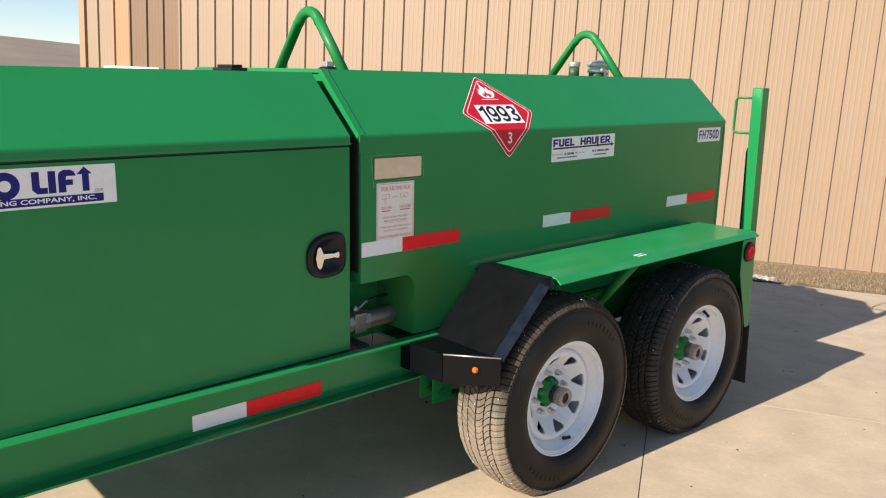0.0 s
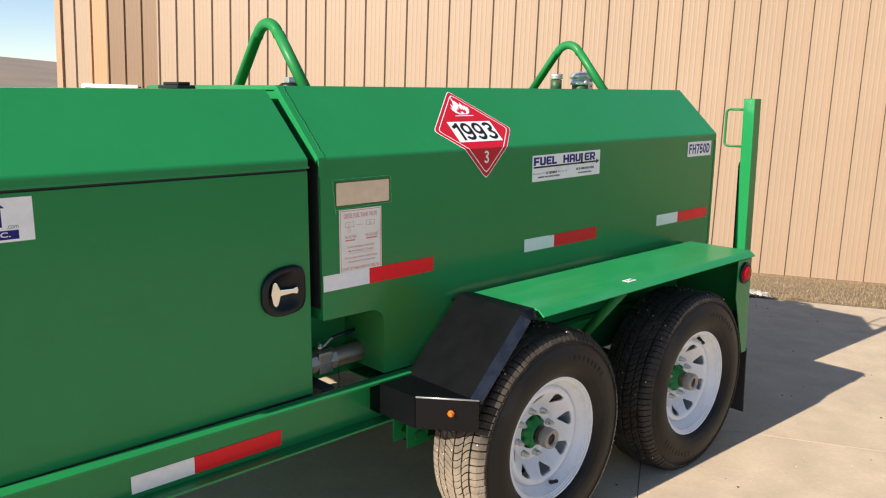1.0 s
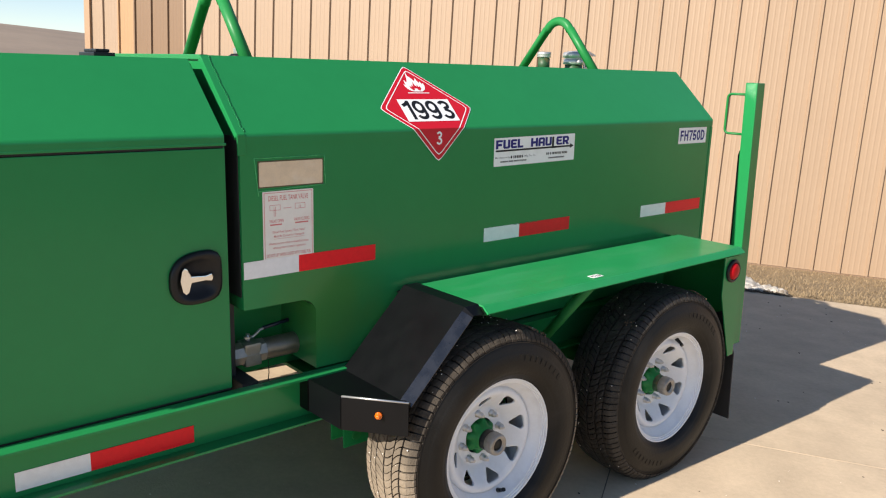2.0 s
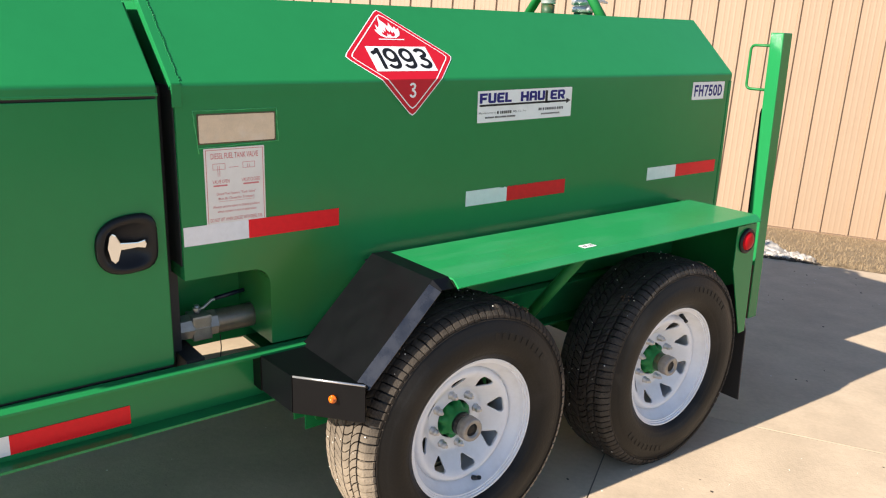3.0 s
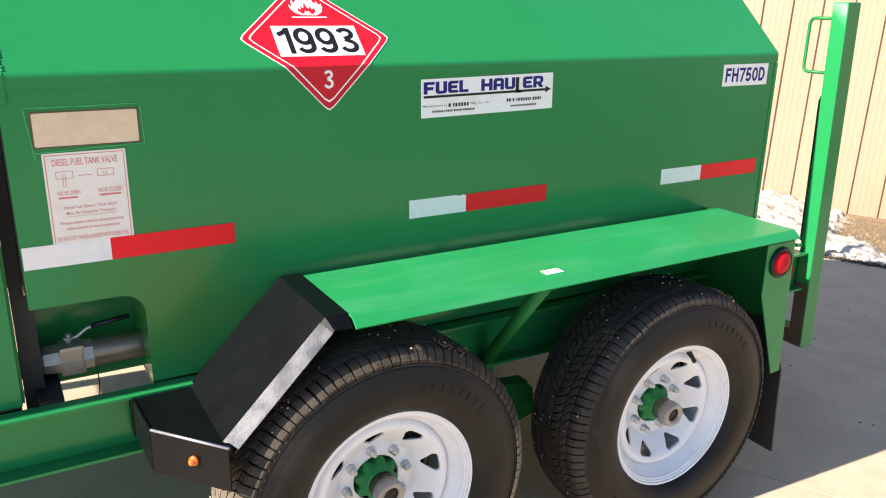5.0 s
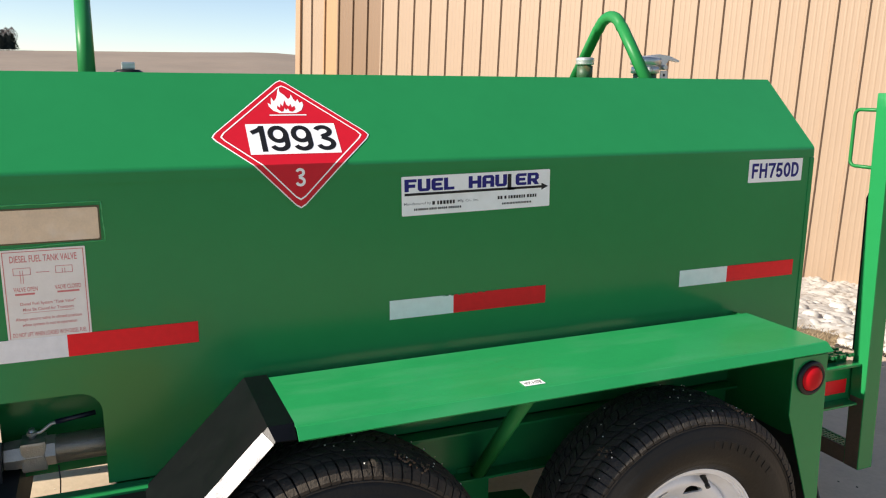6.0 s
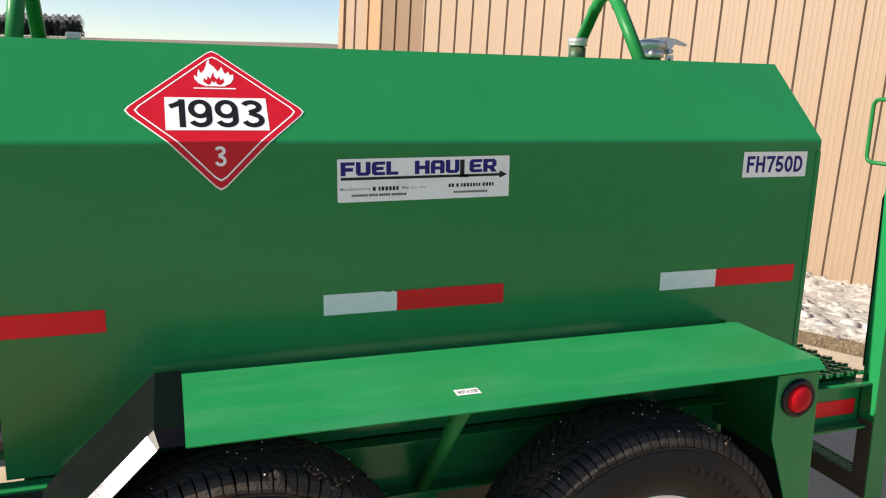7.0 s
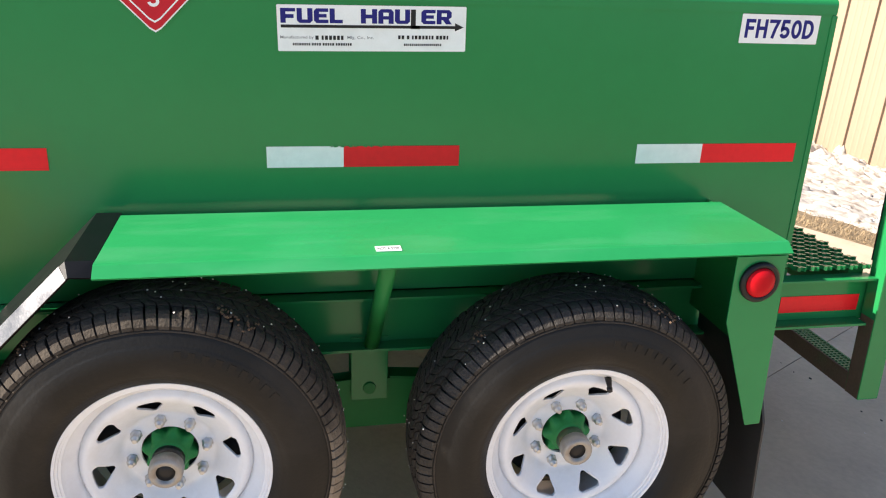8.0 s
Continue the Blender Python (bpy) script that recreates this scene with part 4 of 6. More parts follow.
# valve instruction label
LY, LZ = -1.089, 1.012
part("valve_label", plate(SIDE + 0.0006, LY, LY + 0.166, LZ - 0.01, LZ + 0.196, 0.0006, 0.002), LABEL_CREAM, tank, "faded cream valve instruction label with red print")
for y0, y1, z0, z1 in ((0.004, 0.162, 0.1905, 0.192), (0.004, 0.0055, 0.0, 0.1905), (0.1605, 0.162, 0.0, 0.1905)):
    part("print_line", plate(SIDE + 0.0014, LY + y0, LY + y1, LZ + z0, LZ + z1, 0.0003), PRINT_RED, tank)
for body, y0, y1, z0, z1, mat in (
    ("DIESEL FUEL TANK VALVE", 0.018, 0.148, 0.168, 0.183, PRINT_RED),
    ("VALVE OPEN", 0.020, 0.066, 0.104, 0.1135, PRINT_RED),
    ("VALVE CLOSED", 0.100, 0.152, 0.104, 0.1135, PRINT_RED),
    ('Diesel Fuel System "Tank Valve"', 0.030, 0.138, 0.071, 0.080, PRINT_RED),
    ("Must Be Closed for Transport", 0.034, 0.134, 0.058, 0.067, PRINT_RED),
    ("Always secure valve in closed position", 0.018, 0.148, 0.037, 0.046, PRINT_RED),
    ("when system is not in operation", 0.030, 0.138, 0.024, 0.033, PRINT_RED),
    ("DO NOT LIFT WHEN LOADED WITH DIESEL FUEL", 0.010, 0.156, 0.003, 0.0125, PRINT_RED),
):
    side_words(body, LY + y0, LY + y1, LZ + z0, LZ + z1, mat, tank, 0.006, SIDE + 0.0016)
side_bars([(LY + a, LY + b, LZ + c, LZ + d) for a, b, c, d in ((0.022, 0.060, 0.096, 0.1), (0.104, 0.148, 0.096, 0.1), (0.034, 0.134, 0.0555, 0.0562), (0.066, 0.092, 0.144, 0.1452))], PRINT_RED, tank, SIDE + 0.0014)
for y0 in (0.022, 0.104):
    for a, b, c, d in ((0, 0.034, 0.155, 0.156), (0, 0.034, 0.140, 0.141), (0, 0.001, 0.140, 0.156), (0.033, 0.034, 0.140, 0.156), (0.013, 0.014, 0.122 if y0 < 0.05 else 0.140, 0.150), (0.018, 0.019, 0.122 if y0 < 0.05 else 0.140, 0.150)):
        part("print_line", plate(SIDE + 0.0014, LY + y0 + a, LY + y0 + b, LZ + c, LZ + d, 0.0003), PRINT_RED, tank)


# ---- lifting hoops, filler necks and plug on the tank's top ----
def hoop(y):
    pts = [(-0.245, y, TOP - 0.01), (-0.077, y, TOP + 0.189)]
    for a in range(150, 29, -12):
        pts.append((0.085 * math.cos(radians(a)), y, TOP + 0.145 + 0.085 * math.sin(radians(a))))
    pts += [(0.077, y, TOP + 0.189), (0.245, y, TOP - 0.01)]
    return part("lifting_hoop", tube(bmesh.new(), pts, 0.0210, 16), GREEN_OLD, tank, "bent green tube lifting hoop")


hoop(-0.896)
hoop(0.90)
neck = part("filler_neck", lathe(bmesh.new(), [(TOP - 0.01, 0.029), (TOP + 0.050, 0.029), (TOP + 0.050, 0.024), (TOP + 0.052, 0.024)], 28, "z", (0.02, 0.785, 0)), RUSTY_NECK, tank, "rust-streaked green filler neck")
part("filler_cap", lathe(bmesh.new(), [(TOP + 0.053, 0.031), (TOP + 0.057, 0.034), (TOP + 0.063, 0.031), (TOP + 0.067, 0.034), (TOP + 0.077, 0.033), (TOP + 0.080, 0.026), (TOP + 0.081, 0.0)][:-1] + [(TOP + 0.081, 0.004)], 28, "z", (0.02, 0.785, 0)), ZINC, tank, "small metal filler cap")
cam_c = (-0.10, 1.146, 0)
part("filler_neck", lathe(bmesh.new(), [(TOP - 0.01, 0.046), (TOP + 0.026, 0.046), (TOP + 0.026, 0.03), (TOP + 0.027, 0.03)], 32, "z", cam_c), RUSTY_NECK, tank, "rust-streaked green filler neck")
capm = lathe(bmesh.new(), [(TOP + 0.027, 0.050), (TOP + 0.030, 0.056), (TOP + 0.052, 0.056), (TOP + 0.054, 0.050), (TOP + 0.060, 0.050), (TOP + 0.062, 0.060), (TOP + 0.080, 0.061), (TOP + 0.088, 0.056), (TOP + 0.095, 0.030), (TOP + 0.097, 0.008)], 32, "z", cam_c)
cap = part("filler_cap", capm, ALUMINIUM, tank, "dull aluminium cam-lock filler cap")
lever = bmesh.new()
y, z = cam_c[1], TOP
prism(lever, [(-0.104, y - 0.045, z + 0.092), (-0.104, y + 0.05, z + 0.103), (-0.104, y + 0.10, z + 0.098), (-0.104, y + 0.152, z + 0.080), (-0.104, y + 0.150, z + 0.073), (-0.104, y + 0.100, z + 0.082), (-0.104, y + 0.080, z + 0.056), (-0.104, y + 0.064, z + 0.052), (-0.104, y + 0.060, z + 0.088), (-0.104, y - 0.045, z + 0.086)], (0.024, 0, 0), 0.001)
part("cap_lever", lever, ALUMINIUM, tank, "curved metal cam lever")
ear = bmesh.new()
tube(ear, [(-0.052, y - 0.022, z + 0.040), (-0.038, y - 0.022, z + 0.040), (-0.038, y - 0.022, z + 0.040), (-0.036, y - 0.022, z + 0.040)], [0.013, 0.013, 0.006, 0.006], 14)
part("cam_pin", ear, ZINC, tank)
part("lever_pin", tube(bmesh.new(), [(-0.10, y + 0.074, z + 0.052), (-0.066, y + 0.074, z + 0.052)], 0.010, 12), ZINC, tank)
lug = bmesh.new()
prism(lug, [(-0.09, yy, zz) for yy, zz in rounded(1.212, 1.246, TOP - 0.004, TOP + 0.040, 0.004)], (0.004, 0, 0))
part("padlock_tab", lug, ZINC, tank, "small steel padlock tab")
part("padlock_hole", lathe(bmesh.new(), [(-0.0859, 0.006), (-0.0854, 0.005)], 14, "x", (0, 1.229, TOP + 0.022)), DECAL_BLACK, tank)
part("plug_collar", lathe(bmesh.new(), [(TOP - 0.01, 0.044), (TOP + 0.008, 0.044), (TOP + 0.014, 0.034), (TOP + 0.016, 0.033)], 24, "z", (-0.03, -0.785, 0)), DECAL_BLACK, tank, "dark pipe collar")
plug = bmesh.new()
box(plug, -0.049, -0.011, -0.804, -0.766, TOP + 0.016, TOP + 0.038, 0.005)
part("pipe_plug", plug, ZINC, tank, "square-headed steel pipe plug")

# ---- tool box in front of the tank ----
BOX0, BOX1 = -2.54, -1.195
DOOR_X = 0.694
box_outline, box_run = hull(BOX0, BOX1 + 0.006, FLOOR - 0.01, -0.021)
# unseen far lower corner cut away to let sun reach the ground
box_outline = box_outline[1:] + [(0.021 - SIDE, BOX0, 1.02), (-0.42, BOX0, 1.02), (-0.42, BOX0, FLOOR - 0.01)]
tool_box = part("tool_box", prism(bmesh.new(), box_outline, box_run), GREEN_OLD, trailer, "green steel tool box with a hinged side door")
lid = part("lid", roof_sheet(BOX0 - 0.005, BOX1 - 0.006, 0.026, 0.005, 0.014), GREEN, tool_box, "sloped green lid")
# floor plate, unseen, added to keep light out of the slit by the rail
part("box_floor", box(bmesh.new(), -0.415, 0.688, BOX0, BOX1 - 0.004, 0.624, 0.634), GREEN_OLD, tool_box)
# made-up black plate that closes the gap's depth to look shaded
part("gap_plate", box(box(bmesh.new(), 0.60, 0.61, BOX1 + 0.007, FRONT - 0.004, 0.87, RIDGE - 0.01), 0.60, 0.61, BOX1 + 0.007, FRONT + 0.012, 0.50, 0.8695), FLAP_AND_SHADE, tool_box, "added black plate for the darkness deep in the gap before the tank")
lip = bmesh.new()
box(lip, DOOR_X - 0.012, SIDE + 0.006, BOX0 - 0.004, BOX1 - 0.001, RIDGE - 0.026, RIDGE - 0.019, 0.002)
part("lid_lip", lip, GREEN, tool_box)
door_bm = bmesh.new()
box(door_bm, DOOR_X - 0.014, DOOR_X, BOX0 + 0.02, BOX1, 0.641, RIDGE - 0.034, 0.003)
# black bars painted in as the shaded gaps above and below the door
door_gaps = bmesh.new()
box(door_gaps, DOOR_X - 0.016, DOOR_X - 0.006, BOX0 + 0.02, BOX1 - 0.002, RIDGE - 0.0335, RIDGE - 0.0265)
box(door_gaps, DOOR_X - 0.016, DOOR_X - 0.006, BOX0 + 0.02, BOX1 - 0.002, 0.622, 0.6405)
part("door_seal", door_gaps, FLAP_AND_SHADE, tool_box, "black bars for the shaded gaps above and below the door")
door = part("door", door_bm, GREEN, tool_box, "closed green steel door")


def latch():
    y, z = -1.293, 0.986
    outline = []
    for k in range(32):
        a = 2 * math.pi * k / 32
        c, s = math.cos(a), math.sin(a)
        n = 4.0 if c > 0 else 2.6
        r = 1 / ((abs(c) ** n + abs(s) ** n) ** (1 / n))
        outline.append((y + 0.0745 * r * c, z + (0.0735 - (0.006 * max(0, -c))) * r * s + 0.006 * c))
    bezel = bmesh.new()
    rings = []
    for x, k in ((DOOR_X - 0.002, 1.0), (DOOR_X + 0.009, 1.0), (DOOR_X + 0.015, 0.95), (DOOR_X + 0.015, 0.76), (DOOR_X + 0.004, 0.68), (DOOR_X + 0.003, 0.02)):
        rings.append([bezel.verts.new((x, y + (yy - y) * k, z + (zz - z) * k)) for yy, zz in outline])
    for a, b in zip(rings, rings[1:]):
        for k in range(32):
            f = bezel.faces.new((a[k], a[(k + 1) % 32], b[(k + 1) % 32], b[k]))
            f.smooth = True
    bezel.faces.new(rings[-1])
    bmesh.ops.recalc_face_normals(bezel, faces=bezel.faces)
    part("latch_bezel", bezel, BLACK_PLASTIC, tool_box, "black recessed latch surround")
    blade = bmesh.new()
    prism(blade, [(DOOR_X + 0.012, y + yy, z + zz) for yy, zz in ((-0.043, 0.028), (-0.036, 0.036), (-0.028, 0.030), (-0.018, 0.010), (0.022, 0.007), (0.040, 0.011), (0.044, 0.0), (0.040, -0.010), (0.022, -0.006), (-0.018, -0.008), (-0.026, -0.034), (-0.034, -0.040), (-0.043, -0.030), (-0.049, 0.0))], (0.007, 0, 0), 0.0025)
    part("latch_handle", blade, CHROME, tool_box, "bright metal T-handle")


latch()
# company sign on the door
sign_x = DOOR_X + 0.0004
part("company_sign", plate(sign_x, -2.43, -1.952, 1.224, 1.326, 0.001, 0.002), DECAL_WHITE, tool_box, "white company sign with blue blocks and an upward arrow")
SX = sign_x + 0.0011
L0, L1 = 1.259, 1.315
for shape in (
    [(-2.218 + 0.034 * math.cos(radians(a)), 1.284 + 0.034 * math.sin(radians(a))) for a in range(0, 360, 12)],
    [(-2.330, L0), (-2.296, L0), (-2.282, L0 + 0.014), (-2.282, L1), (-2.302, L1), (-2.302, L0 + 0.017), (-2.324, L0 + 0.017), (-2.324, L1), (-2.344, L1), (-2.344, L0 + 0.014)],
    [(-2.146, L0), (-2.121, L0), (-2.121, L0 + 0.015), (-2.137, L0 + 0.015), (-2.139, L0 + 0.018), (-2.139, L1), (-2.157, L1), (-2.157, L0 + 0.011)],
    [(-2.119, L0), (-2.101, L0), (-2.101, L1), (-2.119, L1)],
    [(-2.095, L0), (-2.077, L0), (-2.077, L0 + 0.018), (-2.060, L0 + 0.018), (-2.060, L0 + 0.032), (-2.077, L0 + 0.032), (-2.075, L1 - 0.015), (-2.052, L1 - 0.015), (-2.056, L1 - 0.004), (-2.066, L1 + 0.001), (-2.082, L1 + 0.001), (-2.091, L1 - 0.004), (-2.095, L1 - 0.012)],
    [(-2.037, L0), (-2.020, L0), (-2.020, L1 - 0.012), (-2.012, L1 - 0.012), (-2.031, L1 + 0.007), (-2.050, L1 - 0.012), (-2.037, L1 - 0.012)],
    [(-2.42, 1.230), (-1.986, 1.230), (-1.986, 1.251), (-2.42, 1.251)],
):
    side_shape(shape, DECAL_BLUE, tool_box, "logo_block", SX)
side_shape([(-2.218 + 0.014 * math.cos(radians(a)), 1.284 + 0.014 * math.sin(radians(a))) for a in range(0, 360, 15)], DECAL_WHITE, tool_box, "logo_block", SX + 0.0004)
side_words("MANUFACTURING COMPANY, INC.", -2.405, -2.004, 1.2335, 1.2475, DECAL_WHITE, tool_box, 0.02, SX + 0.0006)
side_words(".com", -2.010, -1.986, 1.2545, 1.2625, PRINT_GREY, tool_box, 0.0, SX + 0.0002)
vent = bmesh.new()
box(vent, 0.16, 0.30, -1.40, -1.34, TOP - 0.0088, TOP + 0.002, 0.003)
box(vent, 0.175, 0.285, -1.39, -1.35, TOP + 0.002, TOP + 0.012, 0.004)
part("lid_vent", vent, BLACK_PLASTIC, tool_box, "low black plastic vent cap")

# ---- frame rails, deck and rear step ----
RAIL0, RAIL1, RZ0, RZ1 = -2.62, 1.490, 0.500, 0.651


def rail(sign):
    bm = bmesh.new()
    xs = lambda a, b: (min(a * sign, b * sign), max(a * sign, b * sign))
    box(bm, *xs(0.690, 0.699), RAIL0, RAIL1 + 0.075, RZ0, RZ1 - 0.0085)
    for z in (RZ0, RZ1 - 0.008):
        # far flanges, unseen, turned inward to narrow the shadow they cast
        box(bm, *(xs(0.6995, 0.748) if sign > 0 else xs(0.640, 0.6895)), RAIL0, RAIL1, z, z + 0.008, 0.002)
    ob = part("frame_rail", bm, GREEN, trailer, "green steel channel frame rail")
    ob.matrix_basis = pose(0, -1.5, 0.557, -0.31, 0, 0) @ pose(0, 1.5, -0.57)
    return ob


rail_near = rail(1)
rail(-1)
tape(-1.777, -1.3185, 0.573, SIDE + 0.0001, rail_near)
part("red_tape", plate(SIDE + 0.0001, 1.225, 1.484, 0.531, 0.582), TAPE_RED, rail_near, "red reflective tape")
for y in (-2.55, -1.135, 1.21, 1.462):
    bm = bmesh.new()
    box(bm, -0.689, 0.689, y - 0.025, y + 0.025, RZ0 + 0.01, RZ1 - 0.012)
    # the one below the recess is blackened for the shade there
    part("cross_member", bm, FLAP_AND_SHADE if y == -1.135 else GREEN_OLD, trailer)
tongue = bmesh.new()
for sign in (1, -1):
    tube(tongue, [(0.66 * sign, -2.55, 0.55), (0.05 * sign, -3.75, 0.55)], 0.05, 8)
part("drawbar", tongue, GREEN_OLD, trailer, "green steel drawbar")
part("jack_leg", lathe(bmesh.new(), [(0.155, 0.08), (0.165, 0.08), (0.17, 0.03), (0.75, 0.03), (0.76, 0.02)], 16, "z", (0, -3.45, 0)), ZINC, trailer)


def grating():
    """Expanded metal: a net of slanting strands joined into one sheet."""
    bm = bmesh.new()
    y0, y1, x0, x1 = 1.222, 1.49, -0.68, 0.735
    dy, dx = 0.021, 0.064
    rows = int((y1 - y0) / dy)
    for r in range(rows):
        for s in range(int((x1 - x0) / dx) + 1):
            x = x0 + s * dx + (dx / 2 if r % 2 else 0)
            y = y0 + (r + 0.5) * dy
            if x + dx / 2 > x1 - 0.004:
                continue
            for sign in (1, -1):
                a = Vector((x, y - dy / 2 * sign, 0.6515))
                b = Vector((min(x + dx / 2, x1), y + dy / 2 * sign, 0.657))
                d = (b - a).normalized()
                e = Vector((-d.y, d.x, 0)) * 0.0046
                v = [bm.verts.new(q) for q in (a - e, b - e, b + e, a + e)]
                w = [bm.verts.new(q.co + Vector((0, 0, -0.012))) for q in v]
                bm.faces.new(v)
                for k in range(4):
                    bm.faces.new((v[k], w[k], w[(k + 1) % 4], v[(k + 1) % 4]))
    return part("deck_grating", bm, GREEN, trailer, "green expanded-metal rear deck")


grating()


def rear_post(sign):
    """A square-tube post at the deck's corner, leaning a little forward, with its grab loop and bumper strip."""
    xs = lambda a, b: (min(a * sign, b * sign), max(a * sign, b * sign))

    def front(z):
        return 1.507 - 0.0335 * (z - 0.228)

    bm = bmesh.new()
    x0, x1 = xs(0.708, 0.768)
    prism(bm, [(x0, front(z) + d, z) for z, d in ((0.228, 0.0), (1.542, 0.0), (1.542, 0.070), (0.228, 0.070))], (x1 - x0, 0, 0), 0.004)
    post = part("rear_post", bm, GREEN, trailer, "upright green square-tube post")
    x, g, y = 0.710 * sign, 0.111 * sign, front(1.39) + 0.035
    pts = [(x, y, 1.486), (x - g * 0.82, y, 1.486)]
    pts += [(x - g + 0.02 * sign * (1 - math.sin(radians(a))), y, 1.466 + 0.02 * math.cos(radians(a))) for a in (30, 60, 90)]
    pts += [(x - g + 0.02 * sign * (1 - math.cos(radians(a))), y, 1.315 - 0.02 * math.sin(radians(a))) for a in (0, 30, 60, 90)]
    pts += [(x, y, 1.295)]
    part("grab_loop", tube(bmesh.new(), pts, 0.0062, 10), GREEN_OLD, trailer, "thin green rod grab loop")
    strip = bmesh.new()
    xa, xb = xs(0.698, 0.7075)
    prism(strip, [(xa, front(z) + d, z) for z, d in ((0.66, 0.004), (1.195, 0.004), (1.215, 0.014), (1.215, 0.030), (0.66, 0.030))], (xb - xa, 0, 0), 0.002)
    part("rubber_strip", strip, BLACK_PLASTIC, trailer, "thin black rubber strip")
    crust = bmesh.new()
    xa, xb = xs(0.7115, 0.7645)
    prism(crust, [(xa, front(z) - 0.0012, z) for z in (0.230, 0.495)] + [(xb, front(z) - 0.0012, z) for z in (0.495, 0.230)], (0, 0.001, 0))
    part("road_dirt", crust, ROAD_DIRT, trailer, "brown road dirt caked on the post's foot")
    return post


rear_post(1)
rear_post(-1)
step = bmesh.new()
box(step, -0.707, 0.707, 1.569, 1.576, 0.230, 0.290)
for k in range(93):
    x = -0.697 + k * 0.015
    box(step, x, x + 0.007, 1.5145, 1.5685, 0.284, 0.289)
for y in (1.526, 1.541, 1.556):
    box(step, -0.707, 0.707, y - 0.003, y + 0.003, 0.283, 0.2885)
rear_step = part("rear_step", step, GREEN_OLD, trailer, "perforated green rear step")
part("step_riser", box(bmesh.new(), -0.707, 0.707, 1.507, 1.514, 0.230, 0.290, 0.001), ROAD_DIRT, rear_step, "step front caked with brown road dirt")

# ---- fenders ----
def chamfered(x0, x1, edge=0.030, drop=0.024):
    return [(x0, 0.0), (x1 - edge, 0.0), (x1, -drop)]


def fender_section(x0, x1):
    """Flat top with a folded, crisply chamfered outer edge."""
    return [(x0, 0.0), (x1 - 0.029, 0.0), (x1 - 0.024, -0.0012), (x1, -0.0195)]


def fender_strip(points, sec, thick=0.005):
    """A folded plate along (y, z) points with the cross-section sec of (x, height)."""
    bm = bmesh.new()
    rows = []
    n = len(points)
    for k, (y, z) in enumerate(points):
        here = Vector((y, z))
        d = Vector((0, 0))
        if k < n - 1:
            d += (Vector(points[k + 1]) - here).normalized()
        if k:
            d += (here - Vector(points[k - 1])).normalized()
        d.normalize()
        up = Vector((-d.y, d.x))
        if up.y < 0:
            up = -up
        top = [bm.verts.new((x, y + up.x * h, z + up.y * h)) for x, h in sec]
        low = [bm.verts.new((x - thick * max(0.0, (q - 1) / max(1, len(sec) - 2)), y + up.x * (h - thick), z + up.y * (h - thick))) for q, (x, h) in enumerate(sec)]
        rows.append(top + low[::-1])
    m = len(rows[0])
    for a, b in zip(rows, rows[1:]):
        for k in range(m):
            bm.faces.new((a[k], a[(k + 1) % m], b[(k + 1) % m], b[k]))
    bm.faces.new(rows[0][::-1])
    bm.faces.new(rows[-1])
    bmesh.ops.recalc_face_normals(bm, faces=bm.faces)
    return bm


FZ, FX0, FX1 = 0.866, 0.752, 1.080
F0, F1 = -0.545, 0.945
STEP_Y, STEP_Z = -0.838, 0.628


